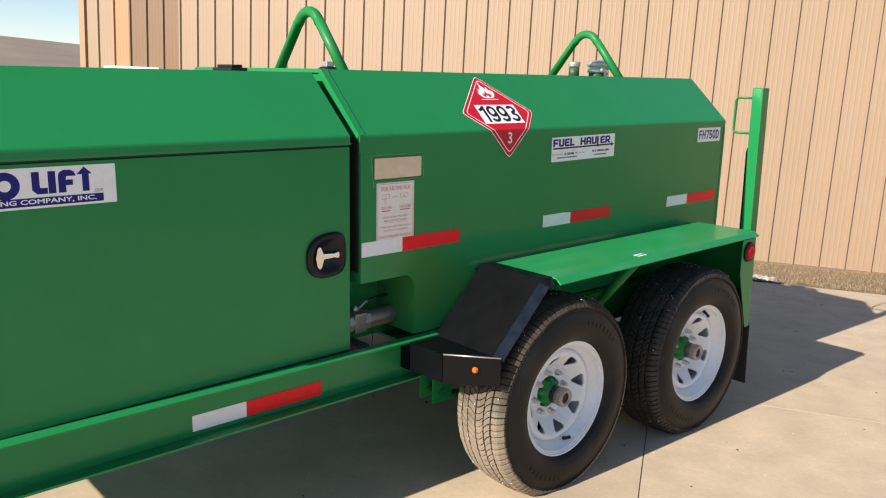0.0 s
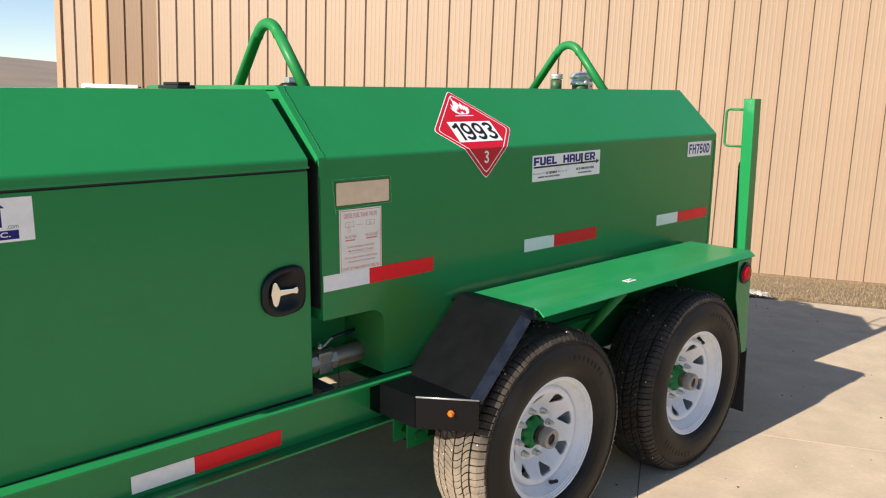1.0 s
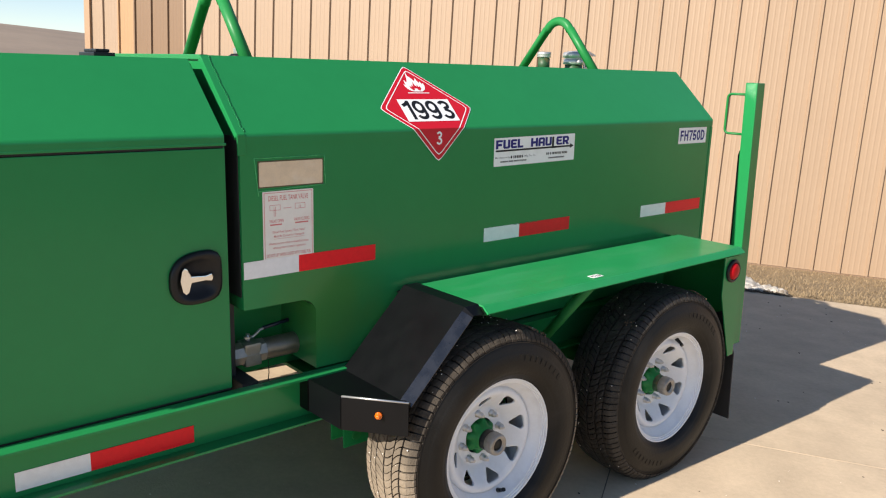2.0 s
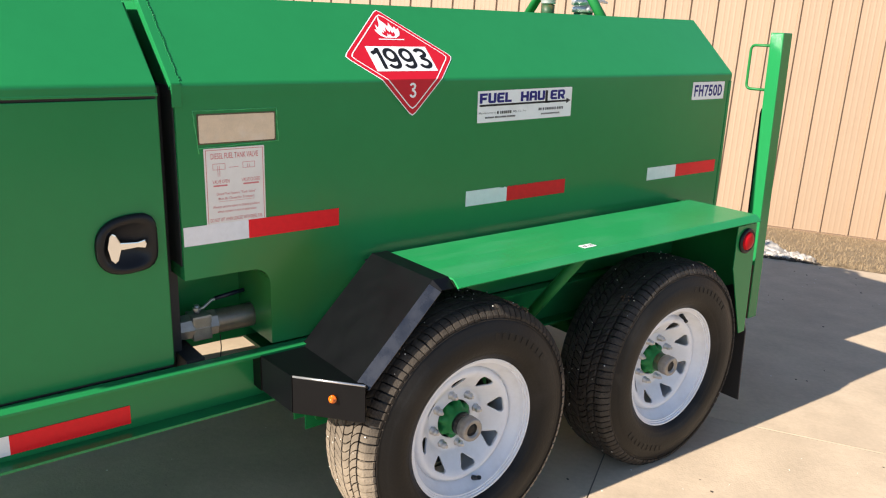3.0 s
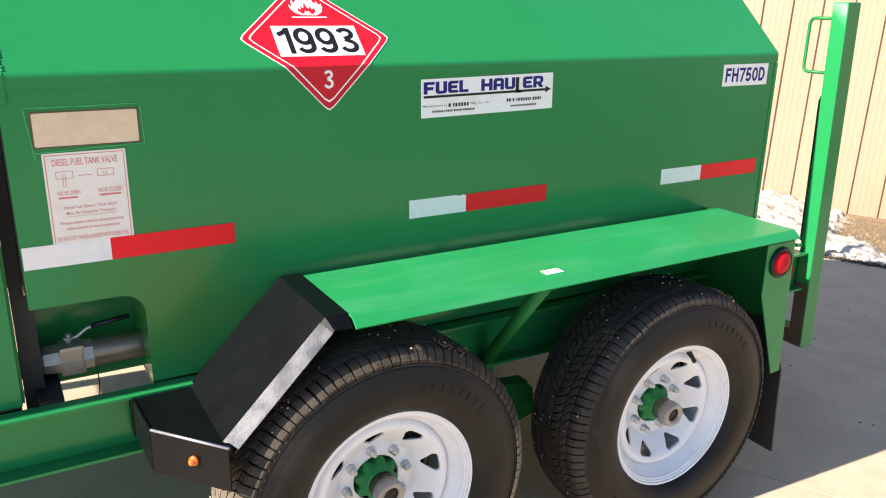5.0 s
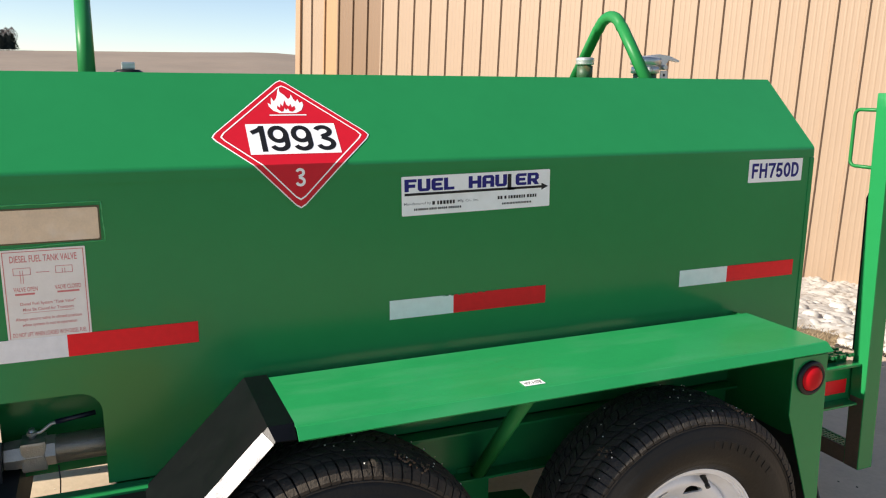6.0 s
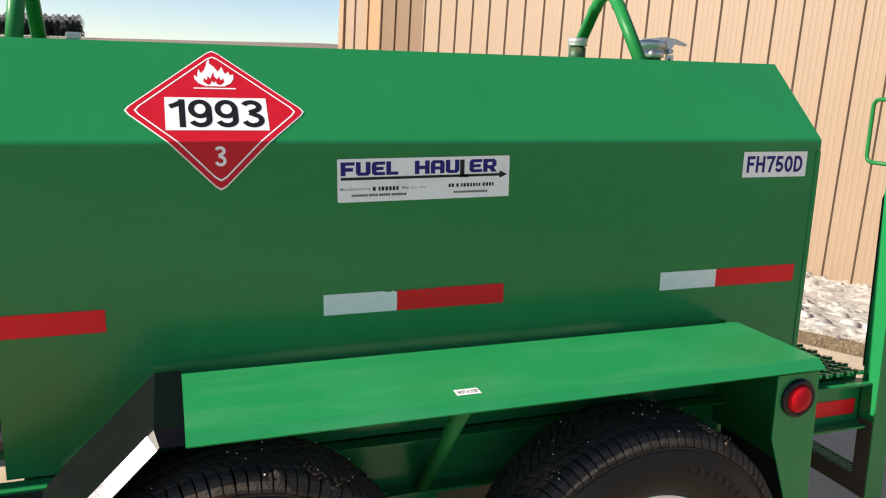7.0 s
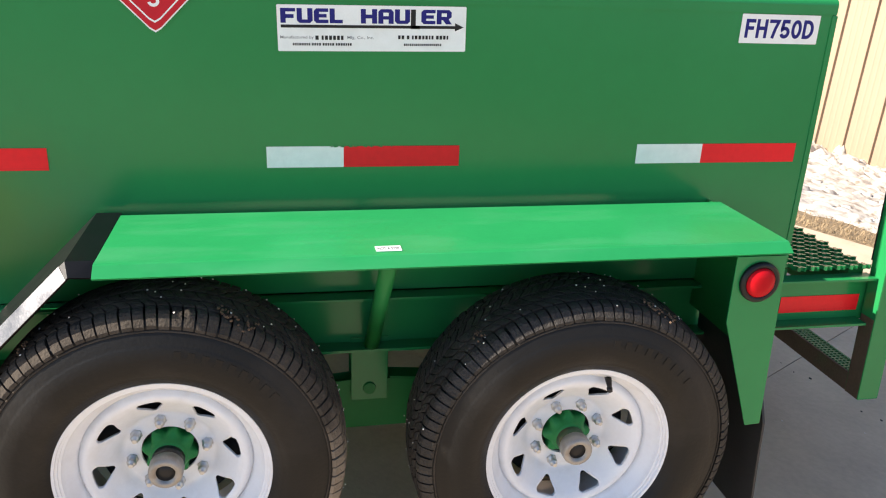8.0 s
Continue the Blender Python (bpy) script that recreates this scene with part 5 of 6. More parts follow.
def fender():
    root = part("fender", fender_strip([(F1, FZ), (0.4, FZ), (0.0, FZ), (F0, FZ)], fender_section(FX0, FX1)), GREEN_WORN, trailer, "green steel fender over both wheels")
    part("guard_plate", fender_strip([(F0 - 0.0005, FZ + 0.0005), (F0 - 0.055, FZ + 0.0005), (STEP_Y, STEP_Z)], chamfered(0.732, FX1 - 0.017)), BLACK_COAT, root, "black sloped guard plate")
    sec = [(x + 0.0008, h + 0.0010) for x, h in chamfered(FX0, FX1 - 0.017)[1:]]
    part("worn_edge", fender_strip([(F0 - 0.066, FZ - 0.0100), (STEP_Y, STEP_Z + 0.0008)], sec, 0.001), BLACK_GLOSS, root, "glossy bevelled edge, metallic for the sun's gleam")
    # black strip put in as shade for the slit beside the tank
    inner = bmesh.new()
    box(inner, SIDE - 0.01, FX0 + 0.012, F0 - 0.06, F1, FZ - 0.031, FZ - 0.026)
    part("gap_strip", inner, FLAP_AND_SHADE, root, "black strip added for the shade in the gap beside the tank")
    bm = bmesh.new()
    base = [(FX0 - 0.004, -0.968), (0.914, -0.961), (FX1 - 0.012, -0.834), (FX1 - 0.012, STEP_Y + 0.01), (FX0 - 0.004, STEP_Y + 0.01)]
    prism(bm, [(x, y, STEP_Z - 0.006) for x, y in base], (0, 0, 0.006))
    part("step_plate", bm, BLACK_COAT, root, "black step plate")
    skirt = bmesh.new()
    for p, q in ((base[0], base[1]), (base[1], base[2])):
        d = Vector((q[0] - p[0], q[1] - p[1], 0)).normalized()
        n = Vector((d.y, -d.x, 0)) * 0.005
        p3, q3 = Vector((p[0], p[1], STEP_Z + 0.003)), Vector((q[0], q[1], STEP_Z + 0.003))
        prism(skirt, [p3, q3, q3 + n, p3 + n], (0, 0, -0.104), 0.001)
    part("step_skirt", skirt, BLACK_COAT, root, "black skirt plate")
    mount = bmesh.new()
    box(mount, 0.700, FX0 - 0.004, -0.976, -0.969, STEP_Z - 0.102, STEP_Z + 0.002, 0.001)
    box(mount, 0.700, FX0 - 0.004, -0.968, STEP_Y + 0.01, STEP_Z - 0.006, STEP_Z - 0.001)
    part("mount_bracket", mount, BLACK_COAT, root, "black bracket joining the step plate to the rail")
    rim = bmesh.new()
    p, q = base[1], base[2]
    tube(rim, [(p[0] + 0.002, p[1] - 0.002, STEP_Z + 0.003), (q[0] + 0.002, q[1] - 0.002, STEP_Z + 0.003)], 0.0032, 8)
    part("worn_rim", rim, BARE_STEEL, root, "bright worn edge")
    n = Vector((0.649, -0.761, 0)).normalized()
    c = Vector((1.004, -0.893, 0.585)) + n * 0.004
    lamp = bmesh.new()
    tube(lamp, [c - n * 0.004, c + n * 0.003, c + n * 0.003, c + n * 0.010, c + n * 0.014], [0.011, 0.011, 0.0085, 0.0075, 0.0035], 16)
    part("marker_lamp", lamp, AMBER, root, "small amber marker lamp")
    # tail plate with its lamp
    tail = bmesh.new()
    prism(tail, [(1.062, y, z) for y, z in ((0.815, 0.836), (0.940, 0.836), (0.958, 0.388), (0.918, 0.386), (0.817, 0.672))], (0.005, 0, 0), 0.0015)
    part("tail_plate", tail, GREEN, root, "tapered green tail plate")
    lc = (0, 0.879, 0.774)
    part("lamp_grommet", lathe(bmesh.new(), [(1.066, 0.049), (1.074, 0.049), (1.079, 0.043), (1.076, 0.035), (1.068, 0.034)], 36, "x", lc), BLACK_PLASTIC, root, "black rubber lamp grommet")
    part("tail_lamp", lathe(bmesh.new(), [(1.066, 0.036), (1.077, 0.036), (1.083, 0.030), (1.086, 0.015), (1.0865, 0.004)], 36, "x", lc), LENS_RED, root, "round red tail lamp")
    closing = bmesh.new()
    prism(closing, [(FX0 - 0.05, 0.935, 0.858), (1.061, 0.935, 0.858), (1.061, 0.935, 0.60), (0.96, 0.935, 0.55), (FX0 - 0.05, 0.935, 0.55)], (0, 0.005, 0))
    part("end_plate", closing, GREEN_OLD, root)
    flap = bmesh.new()
    prev = None
    for k in range(9):
        z = 0.70 - 0.625 * k / 8
        y = 0.962 + 0.025 * (k / 8) ** 2
        wide = 1.036 if z > 0.42 else 1.066
        row = [flap.verts.new(p) for p in ((0.71, y, z), (wide, y, z), (wide, y + 0.006, z), (0.71, y + 0.006, z))]
        if prev:
            for q in range(4):
                flap.faces.new((prev[q], prev[(q + 1) % 4], row[(q + 1) % 4], row[q]))
        else:
            flap.faces.new(row)
        prev = row
    flap.faces.new(prev[::-1])
    bmesh.ops.recalc_face_normals(flap, faces=flap.faces)
    part("mud_flap", flap, FLAP_AND_SHADE, root, "black rubber mud flap")
    # sticker
    stick = bmesh.new()
    box(stick, 1.006, 1.036, 0.002, 0.056, FZ + 0.0006, FZ + 0.0014)
    part("step_sticker", stick, DECAL_WHITE, root, "small white warning sticker")
    bm = words("NOT A STEP", 0.02)
    for v in bm.verts:
        v.co = Vector((1.030 - v.co.y * 0.016, 0.006 + v.co.x * 0.046, FZ + 0.0018))
    part("lettering", bm, DECAL_BLACK, root)
    # its darker green puts the shade under the fender into the paint
    brace = bmesh.new()
    tube(brace, [(1.02, 0.035, FZ - 0.012), (0.724, 0.03, 0.486)], 0.0195, 14)
    part("fender_brace", brace, GREEN_OLD, root, "green tube brace")
    return root


fender_near = fender()
fender_far = copy_thing(fender_near, Matrix.Identity(4))
fender_far.parent = trailer
fender_far.matrix_basis = Matrix.Diagonal((-1, 1, 1, 1))
for ob in list(fender_far.children):
    if ob.name.startswith(("lettering", "step_sticker")):
        bpy.data.objects.remove(ob)


# ---- wheels ----
TYRE_R, RIM_R = 0.396, 0.216
WHEEL_Y = ((-0.4507, 0.3776), (0.4849, 0.3526))
WHEEL_X = (0.964, 0.980)
WHEEL_HIGH = (0.359, 0.3715)
# the disc from the bolt face out to the rim, as (radius, depth)
DISH = ((0.0, 0.002), (0.094, 0.002), (0.100, 0.003), (0.104, 0.006), (0.108, 0.0098), (0.113, 0.0150), (0.150, 0.0490), (0.161, 0.0560), (0.165, 0.0575), (0.169, 0.0578), (0.173, 0.0570), (0.177, 0.0540), (0.181, 0.0470), (0.186, 0.0400))


def hull_of(points):
    """The convex outline of flat points."""
    pts = sorted(set((round(a, 6), round(b, 6)) for a, b in points))

    def chain(seq):
        out = []
        for p in seq:
            while len(out) > 1 and (out[-1][0] - out[-2][0]) * (p[1] - out[-2][1]) - (out[-1][1] - out[-2][1]) * (p[0] - out[-2][0]) <= 0:
                out.pop()
            out.append(p)
        return out[:-1]

    return chain(pts) + chain(pts[::-1])


def wheel(x, y, z, toe, turn, stem, drop, neck_mat, neck_label):
    """A white eight-spoke wheel with its tyre, hub, nuts and valve; its outside faces +x."""
    # rim barrel and spoke disc
    rim = lathe(bmesh.new(), [(-0.085, RIM_R + 0.006), (-0.078, RIM_R - 0.004), (-0.05, RIM_R - 0.03), (0.03, RIM_R - 0.034), (0.046, RIM_R - 0.032), (0.058, RIM_R - 0.027), (0.072, RIM_R - 0.013), (0.082, RIM_R - 0.0085), (0.0870, RIM_R - 0.0065), (0.0875, RIM_R - 0.0015), (0.0915, RIM_R - 0.0010), (0.0920, RIM_R + 0.0040), (0.0975, RIM_R + 0.0048), (0.0985, RIM_R + 0.010), (0.094, RIM_R + 0.012), (0.090, RIM_R + 0.010), (0.086, RIM_R - 0.002), (0.066, RIM_R - 0.008), (0.028, RIM_R - 0.028), (-0.05, RIM_R - 0.026), (-0.085, RIM_R + 0.006)][:-1], 72, "x")
    bmesh.ops.delete(rim, geom=[f for f in rim.faces if len(f.verts) > 4], context="FACES_ONLY")
    for f in rim.faces:
        c = f.calc_center_median()
        if c.x > 0.08 and math.hypot(c.y, c.z) > RIM_R - 0.008:
            f.smooth = False
    # spoke disc with eight slots
    def dish(r):
        line = DISH
        for (r0, x0), (r1, x1) in zip(line, line[1:]):
            if r <= r1 + 1e-9:
                return x0 + (x1 - x0) * (r - r0) / (r1 - r0)
        return DISH[-1][1]

    # even grid of the disc: eight sectors, each with its slot cut by polar steps
    def slot(k):
        # rounded triangle, wide outside, narrow to the hub, in polar places
        mid = 2 * math.pi * k / 8 + turn
        out = []
        for cr, ct, rad in ((0.1255, 0.0, 0.0075), (0.1490, -0.0185, 0.0080), (0.1490, 0.0185, 0.0080)):
            out += [(cr + rad * math.cos(2 * math.pi * q / 20), ct + rad * math.sin(2 * math.pi * q / 20)) for q in range(20)]
        return [(r, mid + t / r) for r, t in hull_of(out)]

    def disc_point(r, a, back):
        return rim.verts.new((dish(r) - back, r * math.cos(a), r * math.sin(a)))

    lo_r, hi_r = 0.113, 0.161
    radii = [0.062, 0.080, 0.094, 0.100, 0.104, 0.108, lo_r, None, hi_r, 0.165, 0.169, 0.173, 0.177, 0.181, 0.186]
    for back in (0.0, 0.007):
        for r0, r1 in zip(radii, radii[1:]):
            if r0 is None or r1 is None:
                continue
            a, b = ([disc_point(r, 2 * math.pi * s / 192 + turn, back) for s in range(192)] for r in (r0, r1))
            for s in range(192):
                rim.faces.new((a[s], a[(s + 1) % 192], b[(s + 1) % 192], b[s])).smooth = True
        # round every slot: rings that widen from its outline to the sector's border
        for k in range(8):
            mid = 2 * math.pi * k / 8 + turn
            half = math.pi / 8
            hole = slot(k)
            border = [(lo_r, mid - half + q * half / 12) for q in range(24)]
            border += [(lo_r + (hi_r - lo_r) * q / 10, mid + half) for q in range(10)]
            border += [(hi_r, mid + half - q * half / 12) for q in range(24)]
            border += [(hi_r - (hi_r - lo_r) * q / 10, mid - half) for q in range(10)]
            rc = 0.1395
            turned = lambda p: math.atan2((p[1] - mid) * rc, p[0] - rc)
            hole_a = sorted((turned(p), p) for p in hole)

            def on_hole(ang):
                n = len(hole_a)
                for q in range(n):
                    a0, p0 = hole_a[q]
                    a1, p1 = hole_a[(q + 1) % n]
                    if q == n - 1:
                        a1 += 2 * math.pi
                    at = ang if ang >= hole_a[0][0] else ang + 2 * math.pi
                    if a0 <= at <= a1:
                        d = (math.cos(ang), math.sin(ang))
                        x0, y0 = p0[0] - rc, (p0[1] - mid) * rc
                        x1, y1 = p1[0] - rc, (p1[1] - mid) * rc
                        den = d[0] * (y1 - y0) - d[1] * (x1 - x0)
                        f = (x0 * (y1 - y0) - y0 * (x1 - x0)) / den
                        return (rc + f * d[0], mid + f * d[1] / rc)

            inner = [on_hole(turned(p)) for p in border]
            rows = []
            for f in (0.0, 0.15, 0.4, 0.7, 1.0):
                rows.append([disc_point(p[0] + (q[0] - p[0]) * f, p[1] + (q[1] - p[1]) * f, back) for p, q in zip(inner, border)])
            m = len(border)
            for a, b in zip(rows, rows[1:]):
                for q in range(m):
                    rim.faces.new((a[q], a[(q + 1) % m], b[(q + 1) % m], b[q])).smooth = True
            if back == 0.0:
                a = [disc_point(*p, 0.0) for p in inner]
                b = [disc_point(*p, 0.007) for p in inner]
                for q in range(m):
                    rim.faces.new((a[q], a[(q + 1) % m], b[(q + 1) % m], b[q]))
    bmesh.ops.remove_doubles(rim, verts=rim.verts, dist=0.00005)
    bmesh.ops.recalc_face_normals(rim, faces=rim.faces)
    w = part("wheel", rim, RIM_WHITE, trailer, "white eight-spoke steel wheel with a black tyre")
    w.matrix_basis = pose(x, y, z, -2.3, 0, toe)
    # tyre carcass
    h = 0.112
    half_prof = [(0.088, 0.222), (0.100, 0.228), (0.113, 0.245), (0.1155, 0.249), (0.1165, 0.2535), (0.1185, 0.256), (0.122, 0.268), (0.1235, 0.290), (0.1215, 0.318), (0.1195, 0.3215), (0.1175, 0.327), (0.1135, 0.342), (0.1105, 0.348), (0.1075, 0.354), (0.1085, 0.357), (0.103, 0.369), (0.093, 0.3765), (0.06, 0.380)]
    prof = half_prof + [(-x * 1.14, r) for x, r in half_prof[::-1]]
    tyre = lathe(bmesh.new(), prof, 80, "x")
    bmesh.ops.delete(tyre, geom=[f for f in tyre.faces if len(f.verts) > 4], context="FACES_ONLY")
    for v in tyre.verts:
        if v.co.z < -drop:
            v.co.z = -drop
            v.co.x *= 1.02
    part("tyre", tyre, RUBBER, w, "black all-season trailer tyre")
    # raised lettering ring, too worn to read
    for a0, count in ((40, 9), (220, 9)):
        mark = bmesh.new()
        for k in range(count):
            a = radians(a0 + k * 5.2)
            for r0, r1 in ((0.294, 0.314),):
                pts = [(0.1230, r0 * math.cos(a), r0 * math.sin(a)), (0.1230, r0 * math.cos(a + 0.045), r0 * math.sin(a + 0.045)), (0.1219, r1 * math.cos(a + 0.045), r1 * math.sin(a + 0.045)), (0.1219, r1 * math.cos(a), r1 * math.sin(a))]
                prism(mark, pts, (0.0014, 0, 0), 0.0004)
        tagged(part("sidewall_mark", mark, RUBBER, w), kind="stuff")
    # tread: six lanes of blocks, parted by narrow grooves
    tread = bmesh.new()
    lanes = ((-0.121, -0.076, 98, 0.0, 0.20, 0.0, 0.068), (-0.070, -0.044, 98, 0.3, 0.9, 0.2, 0.068), (-0.039, -0.003, 98, 0.7, 0.8, -0.3, 0.062), (0.003, 0.036, 98, 0.5, -0.8, 0.3, 0.062), (0.041, 0.066, 98, 0.1, -0.9, -0.2, 0.068), (0.0725, 0.112, 98, 0.5, -0.20, 0.0, 0.074))
    grain = random.Random(6)
    for x0, x1, blocks, phase, skew, bend, cut in lanes:
        step_a = 2 * math.pi / blocks
        cols = 5
        for b in range(blocks):
            a0 = (b + phase + grain.uniform(-0.03, 0.03)) * step_a
            gap = step_a * cut * grain.uniform(0.8, 1.5)
            low = grain.uniform(0.0, 0.0010)
            in0, in1 = (grain.uniform(-0.0008, 0.0008) for _ in range(2))
            prev = None
            for c in range(cols + 1):
                u = c / cols
                x = x0 + in0 + (x1 + in1 - x0 - in0) * u
                out = abs(x) if x > 0 else abs(x) / 1.08
                rr = TYRE_R - low - grain.uniform(0.0, 0.0007) - (0.0010 if c in (0, cols) else 0.0) - 1.1 * out * out
                if out > 0.094:
                    rr -= 0.95 * (out - 0.094)
                s = step_a * (skew * (u - 0.5) + bend * math.sin(math.pi * u) * 0.6)
                inner = min(rr - 0.006, 0.380 - max(0.0, (out - 0.085)) * 0.9)
                row = []
                for ang, r in ((a0 + gap + s, inner), (a0 + gap + s, rr - 0.0006), (a0 + step_a * 0.5 + s, rr), (a0 + step_a - gap + s, rr - 0.0006), (a0 + step_a - gap + s, inner)):
                    row.append(tread.verts.new((x, r * math.cos(ang), max(r * math.sin(ang), -drop + 0.0005))))
                if prev:
                    for q in range(4):
                        tread.faces.new((prev[q], prev[q + 1], row[q + 1], row[q]))
                else:
                    tread.faces.new(row)
                prev = row
            tread.faces.new(prev[::-1])
    bmesh.ops.recalc_face_normals(tread, faces=tread.faces)
    tagged(part("tread", tread, TREAD_DUST_AND_SUN if y < 0 else TREAD_DARK, w, "dusty block tread with fine grooves"), kind="stuff")
    line = lathe(bmesh.new(), [(0.1110, 0.3490), (0.1122, 0.3500), (0.1095, 0.3535), (0.1080, 0.3530)], 80, "x")
    bmesh.ops.delete(line, geom=[f for f in line.faces if len(f.verts) > 4], context="FACES_ONLY")
    for v in line.verts:
        v.co.z = max(v.co.z, -drop + 0.001)
    part("shoulder_ring", line, TREAD, w, "thin dusty ring on the tyre shoulder")
    clod = bmesh.new()
    for a0, x0, count in ((1.22, 0.075, 26), (1.10, 0.088, 16), (2.3, 0.05, 12)):
        for _ in range(count):
            a, x, s = a0 + grain.gauss(0, 0.028), x0 + grain.gauss(0, 0.012), grain.uniform(0.001, 0.0032)
            r = TYRE_R - 0.002 - max(0.0, abs(x) - 0.07) * 0.35
            c = Vector((x, r * math.cos(a), r * math.sin(a)))
            prism(clod, [c + Vector((s * math.cos(q), s * math.sin(q) * math.sin(a), -s * math.sin(q) * math.cos(a))) for q in (0.2, 1.5, 2.7, 3.9, 5.2)], (0, 0.004 * math.cos(a), 0.004 * math.sin(a)))
    tagged(part("mud_clod", clod, MUD, w, "brown dried mud stuck in the tread"), kind="stuff")
    specks = bmesh.new()
    for _ in range(70):
        a, x, s = grain.uniform(0, 6.28), grain.uniform(-0.09, 0.10), grain.uniform(0.0008, 0.0024)
        r = TYRE_R - 0.001 - max(0.0, abs(x) - 0.07) * 0.30
        c = Vector((x, r * math.cos(a), r * math.sin(a)))
        if c.z > -0.34:
            prism(specks, [c + Vector((s * math.cos(q), s * math.sin(q) * math.sin(a), -s * math.sin(q) * math.cos(a))) for q in (0.2, 1.5, 2.7, 3.9, 5.2)], (0, 0.002 * math.cos(a), 0.002 * math.sin(a)))
    tagged(part("grit_speck", specks, LABEL_CREAM, w, "pale grit caught in the tread"), kind="stuff")
    # unseen black drum added so that the slots look shaded
    part("brake_drum", lathe(bmesh.new(), [(-0.095, 0.160), (-0.034, 0.160), (-0.024, 0.150), (-0.022, 0.04)], 48, "x"), FLAP_AND_SHADE, w, "black drum added behind the spokes to shade the slots")
    # hub, nuts, valve
    hub = lathe(bmesh.new(), [(-0.08, 0.05), (-0.02, 0.054), (0.008, 0.054), (0.014, 0.050), (0.018, 0.044), (0.028, 0.040), (0.036, 0.036)], 64, "x")
    for v in hub.verts:
        r = math.hypot(v.co.y, v.co.z)
        if r > 0.049:
            k = 1.0 + 0.13 * math.cos(8 * math.atan2(v.co.z, v.co.y) - 8 * turn + math.pi)
            v.co.y, v.co.z = v.co.y * k, v.co.z * k
    part("hub", hub, GREEN_OLD, w, "green painted hub")
    part("hub_neck", lathe(bmesh.new(), [(0.024, 0.037), (0.050, 0.0345), (0.066, 0.0335)], 28, "x"), neck_mat, w, neck_label)
    part("grease_cap", lathe(bmesh.new(), [(0.054, 0.030), (0.057, 0.0340), (0.062, 0.0345), (0.063, 0.037), (0.088, 0.0365), (0.0935, 0.034), (0.0945, 0.023), (0.087, 0.021)], 32, "x"), GREASE_CAP, w, "bare metal grease cap")
    part("cap_plug", lathe(bmesh.new(), [(0.085, 0.021), (0.0875, 0.020), (0.088, 0.004)], 24, "x"), DECAL_BLACK, w, "dark rubber plug")
    for k in range(8):
        a = 2 * math.pi * k / 8 + turn
        c, s = 0.083 * math.cos(a), 0.083 * math.sin(a)
        nut = bmesh.new()
        tube(nut, [(0.001, c, s), (0.006, c, s), (0.006, c, s), (0.021, c, s), (0.024, c, s), (0.024, c, s), (0.032, c, s)], [0.0135, 0.0128, 0.0108, 0.0108, 0.009, 0.0058, 0.0054], 6)
        part("lug_nut", nut, ZINC, w)
    va = radians(stem)
    c, s = 0.172, 0.172
    valve = bmesh.new()
    tube(valve, [(0.060, 0.192 * math.cos(va), 0.192 * math.sin(va)), (0.078, 0.183 * math.cos(va), 0.183 * math.sin(va)), (0.084, 0.179 * math.cos(va), 0.179 * math.sin(va)), (0.085, 0.178 * math.cos(va), 0.178 * math.sin(va)), (0.093, 0.173 * math.cos(va), 0.173 * math.sin(va))], [0.0085, 0.0065, 0.0055, 0.0070, 0.0065], 10)
    part("valve_stem", valve, BLACK_PLASTIC, w, "black rubber valve stem")
    return w


wheel_near = wheel(WHEEL_X[0], *WHEEL_Y[0], -0.2, 0.218, -76, WHEEL_HIGH[0], GREASE, "black greasy hub neck")
wheel(WHEEL_X[1], *WHEEL_Y[1], -0.6, 0.450, 72, WHEEL_HIGH[1], RUSTY_NECK, "rust-streaked hub neck")
for y, z in WHEEL_Y:
    copy_thing(wheel_near, pose(-0.964, y, z + (0.0 if y < 0 else -0.0125), 2.3, 0, 180))

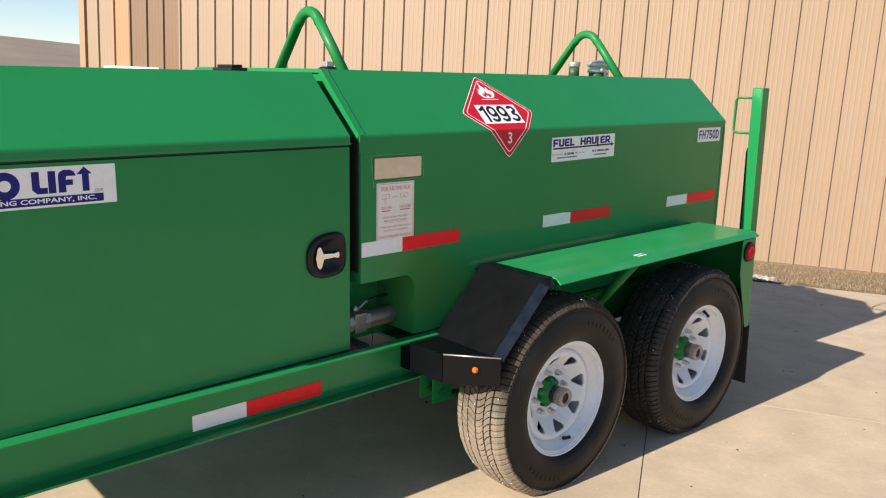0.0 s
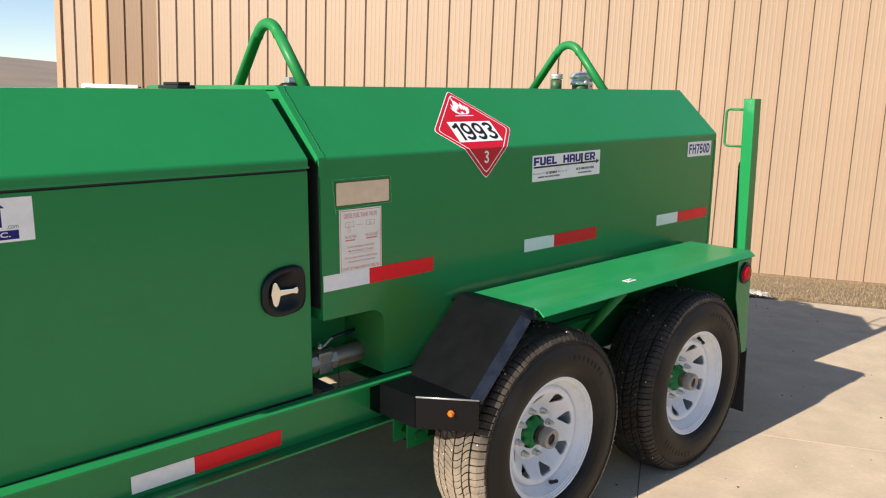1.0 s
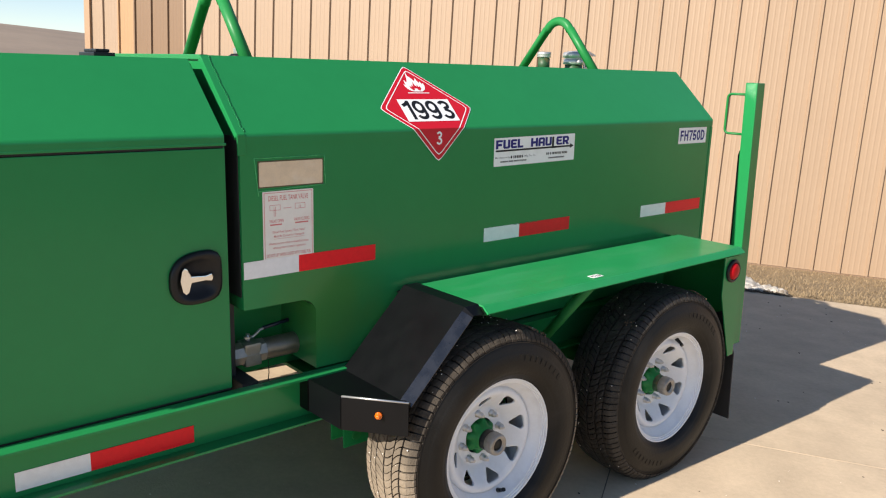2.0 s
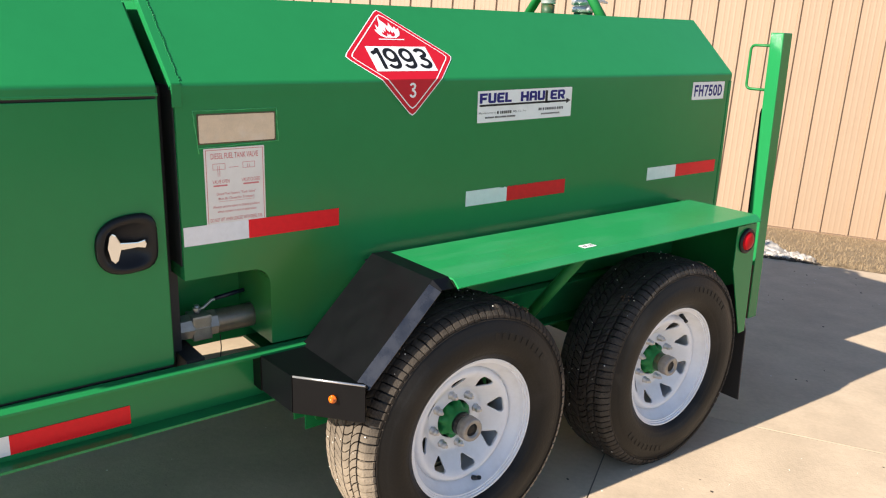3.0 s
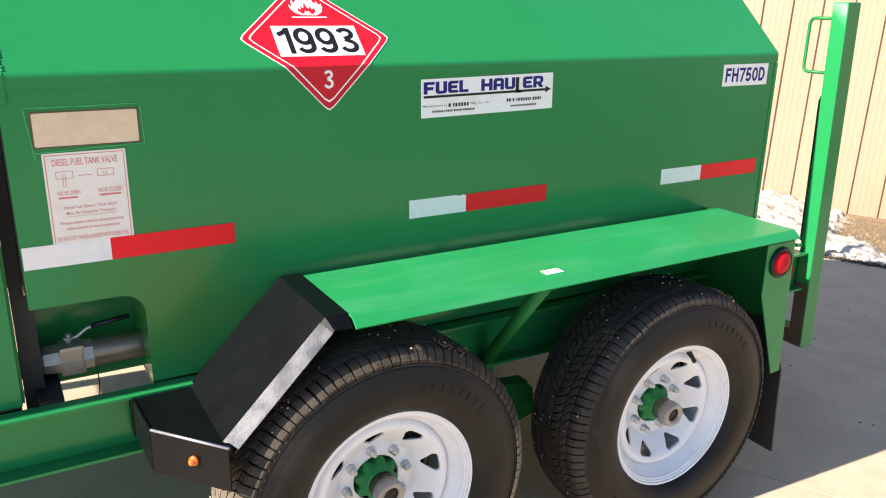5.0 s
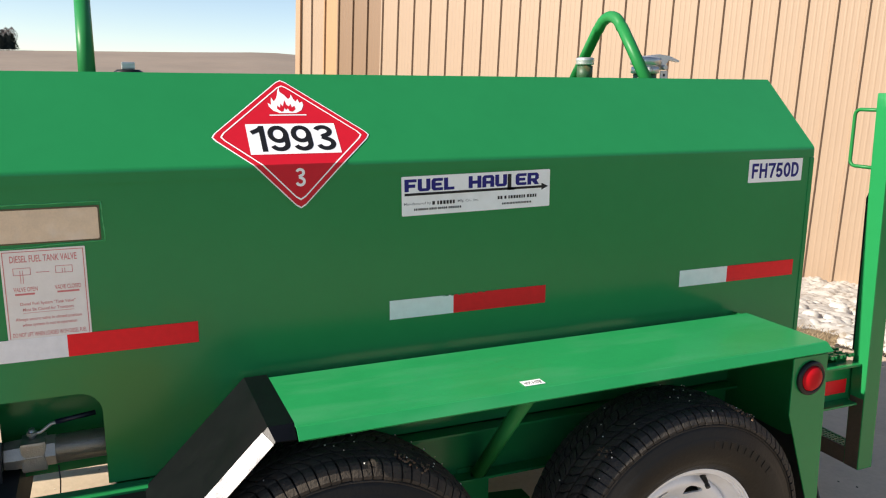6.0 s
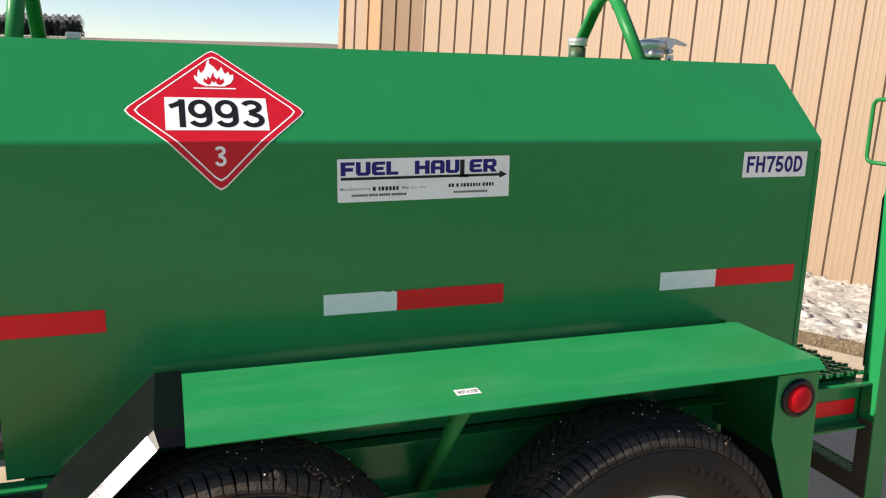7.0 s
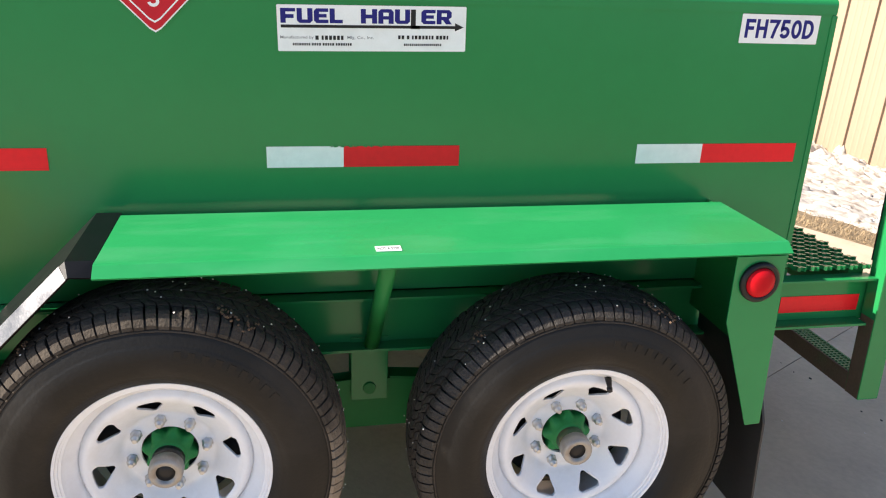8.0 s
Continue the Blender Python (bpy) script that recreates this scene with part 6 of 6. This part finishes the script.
# ---- axles, springs and hangers ----
for y, z in WHEEL_Y:
    part("axle", tube(bmesh.new(), [(-0.83, y, z), (0.83, y, z)], 0.038, 14), GREEN_OLD, trailer, "green axle tube")
for sign in (1, -1):
    for (y0, z0), (y1, z1) in (((-0.766, 0.352), (-0.150, 0.300)), ((0.200, 0.285), (0.790, 0.262))):
        spring = bmesh.new()
        for leaf in range(5):
            share = 1.0 - 0.17 * leaf
            pts = []
            for q in range(13):
                u = share * (q / 6 - 1)
                pts.append((0.66 * sign, (y0 + y1) / 2 + u * (y1 - y0) / 2, (z0 + z1) / 2 + u * (z1 - z0) / 2 - 0.030 * (1 - u * u) - 0.008 * leaf))
            for a, b in zip(pts, pts[1:]):
                prism(spring, [(a[0] - 0.028, a[1], a[2]), (a[0] + 0.028, a[1], a[2]), (a[0] + 0.028, a[1], a[2] + 0.0075), (a[0] - 0.028, a[1], a[2] + 0.0075)], (0, b[1] - a[1], b[2] - a[2]))
        part("leaf_spring", spring, GREEN_OLD, trailer, "green leaf spring stack")
    for y, low in ((-0.767, 0.335), (0.028, 0.312), (0.790, 0.235)):
        for x in (0.622, 0.697):
            hang = bmesh.new()
            x *= sign
            prism(hang, [(x, y - 0.05, RZ0), (x, y + 0.05, RZ0), (x, y + 0.048, low), (x, y - 0.048, low)], (0.007 * sign, 0, 0), 0.0015)
            hanger = part("spring_hanger", hang, GREEN, trailer, "green spring hanger bracket")
        bolt = bmesh.new()
        tube(bolt, [(0.60 * sign, y, low + 0.036), (0.704 * sign, y, low + 0.036), (0.704 * sign, y, low + 0.036), (0.710 * sign, y, low + 0.036)], [0.012, 0.012, 0.018, 0.017], 12)
        part("hanger_bolt", bolt, GREEN_OLD, hanger)
    for x in (0.636, 0.678):
        rock = prism(bmesh.new(), [(x * sign, -0.21, 0.24), (x * sign, -0.13, 0.215), (x * sign, 0.19, 0.215), (x * sign, 0.252, 0.235), (x * sign, 0.248, 0.325), (x * sign, 0.225, 0.350), (x * sign, 0.02, 0.368), (x * sign, -0.18, 0.350), (x * sign, -0.212, 0.325)], (0.006 * sign, 0, 0), 0.001)
        part("spring_rocker", rock, GREEN_OLD, trailer, "green rocker plate between the springs")
    cap = bmesh.new()
    prism(cap, [(0.634 * sign, 0.085, 0.3645), (0.686 * sign, 0.085, 0.3645), (0.686 * sign, 0.085, 0.3695), (0.634 * sign, 0.085, 0.3695)], (0, 0.14, -0.013), 0.001)
    part("rocker_cap", cap, GREEN_OLD, trailer)

# ---- tank outlet in the recess: pipe, ball valve and coupling ----
PX, PZ = 0.562, 0.685


def outlet():
    def round_bar(profile, sides, smooth=True):
        return lathe(bmesh.new(), [(y + 0.015, 1.2 * r) for y, r in profile], sides, "y", (PX, 0, PZ), smooth=smooth)

    pipe = part("outlet_pipe", round_bar([(-1.062, 0.024), (-1.058, 0.0290), (-0.94, 0.0290), (-0.91, 0.0290)], 28), CAST, trailer, "worn steel outlet pipe with a ball valve")
    body = round_bar([(-1.156, 0.027), (-1.153, 0.029), (-1.132, 0.031), (-1.115, 0.031), (-1.108, 0.029), (-1.070, 0.029), (-1.066, 0.032), (-1.044, 0.032), (-1.041, 0.027)], 8, False)
    box(body, PX - 0.030, PX + 0.034, -1.103, -1.048, PZ - 0.036, PZ + 0.036, 0.006)
    valve = part("ball_valve", body, VALVE, pipe, "plated steel ball valve")
    part("coupling", round_bar([(-1.21, 0.024), (-1.203, 0.029), (-1.196, 0.024), (-1.189, 0.029), (-1.182, 0.024), (-1.175, 0.029), (-1.168, 0.024), (-1.161, 0.029), (-1.158, 0.024)], 24), GREASE_CAP, pipe, "threaded grey steel nipple")
    stem = bmesh.new()
    tube(stem, [(PX, -1.078, PZ + 0.034), (PX, -1.078, PZ + 0.060)], 0.0075, 8)
    lathe(stem, [(PZ + 0.044, 0.004), (PZ + 0.0445, 0.0125), (PZ + 0.052, 0.0125), (PZ + 0.0525, 0.004)], 6, "z", (PX, -1.078, 0), smooth=False)
    part("valve_stem", stem, ZINC, pipe, "valve stem with its hexagon nut")
    lever = bmesh.new()
    tube(lever, [(PX, -1.084, PZ + 0.048), (PX, -1.060, PZ + 0.048), (PX, -1.035, PZ + 0.066), (PX, -1.005, PZ + 0.071)], 0.0046, 8)
    part("valve_lever", lever, ZINC, pipe, "thin metal valve lever")
    part("lever_grip", tube(bmesh.new(), [(PX, -1.025, PZ + 0.069), (PX, -0.935, PZ + 0.080)], 0.0062, 10), NAVY, pipe, "dark blue lever grip")
    part("tag_wire", tube(bmesh.new(), [(PX + 0.03, -1.025, PZ - 0.03), (PX + 0.032, -1.024, PZ - 0.07), (PX + 0.028, -1.027, PZ - 0.105)], 0.0016, 6), DECAL_BLACK, pipe)


outlet()
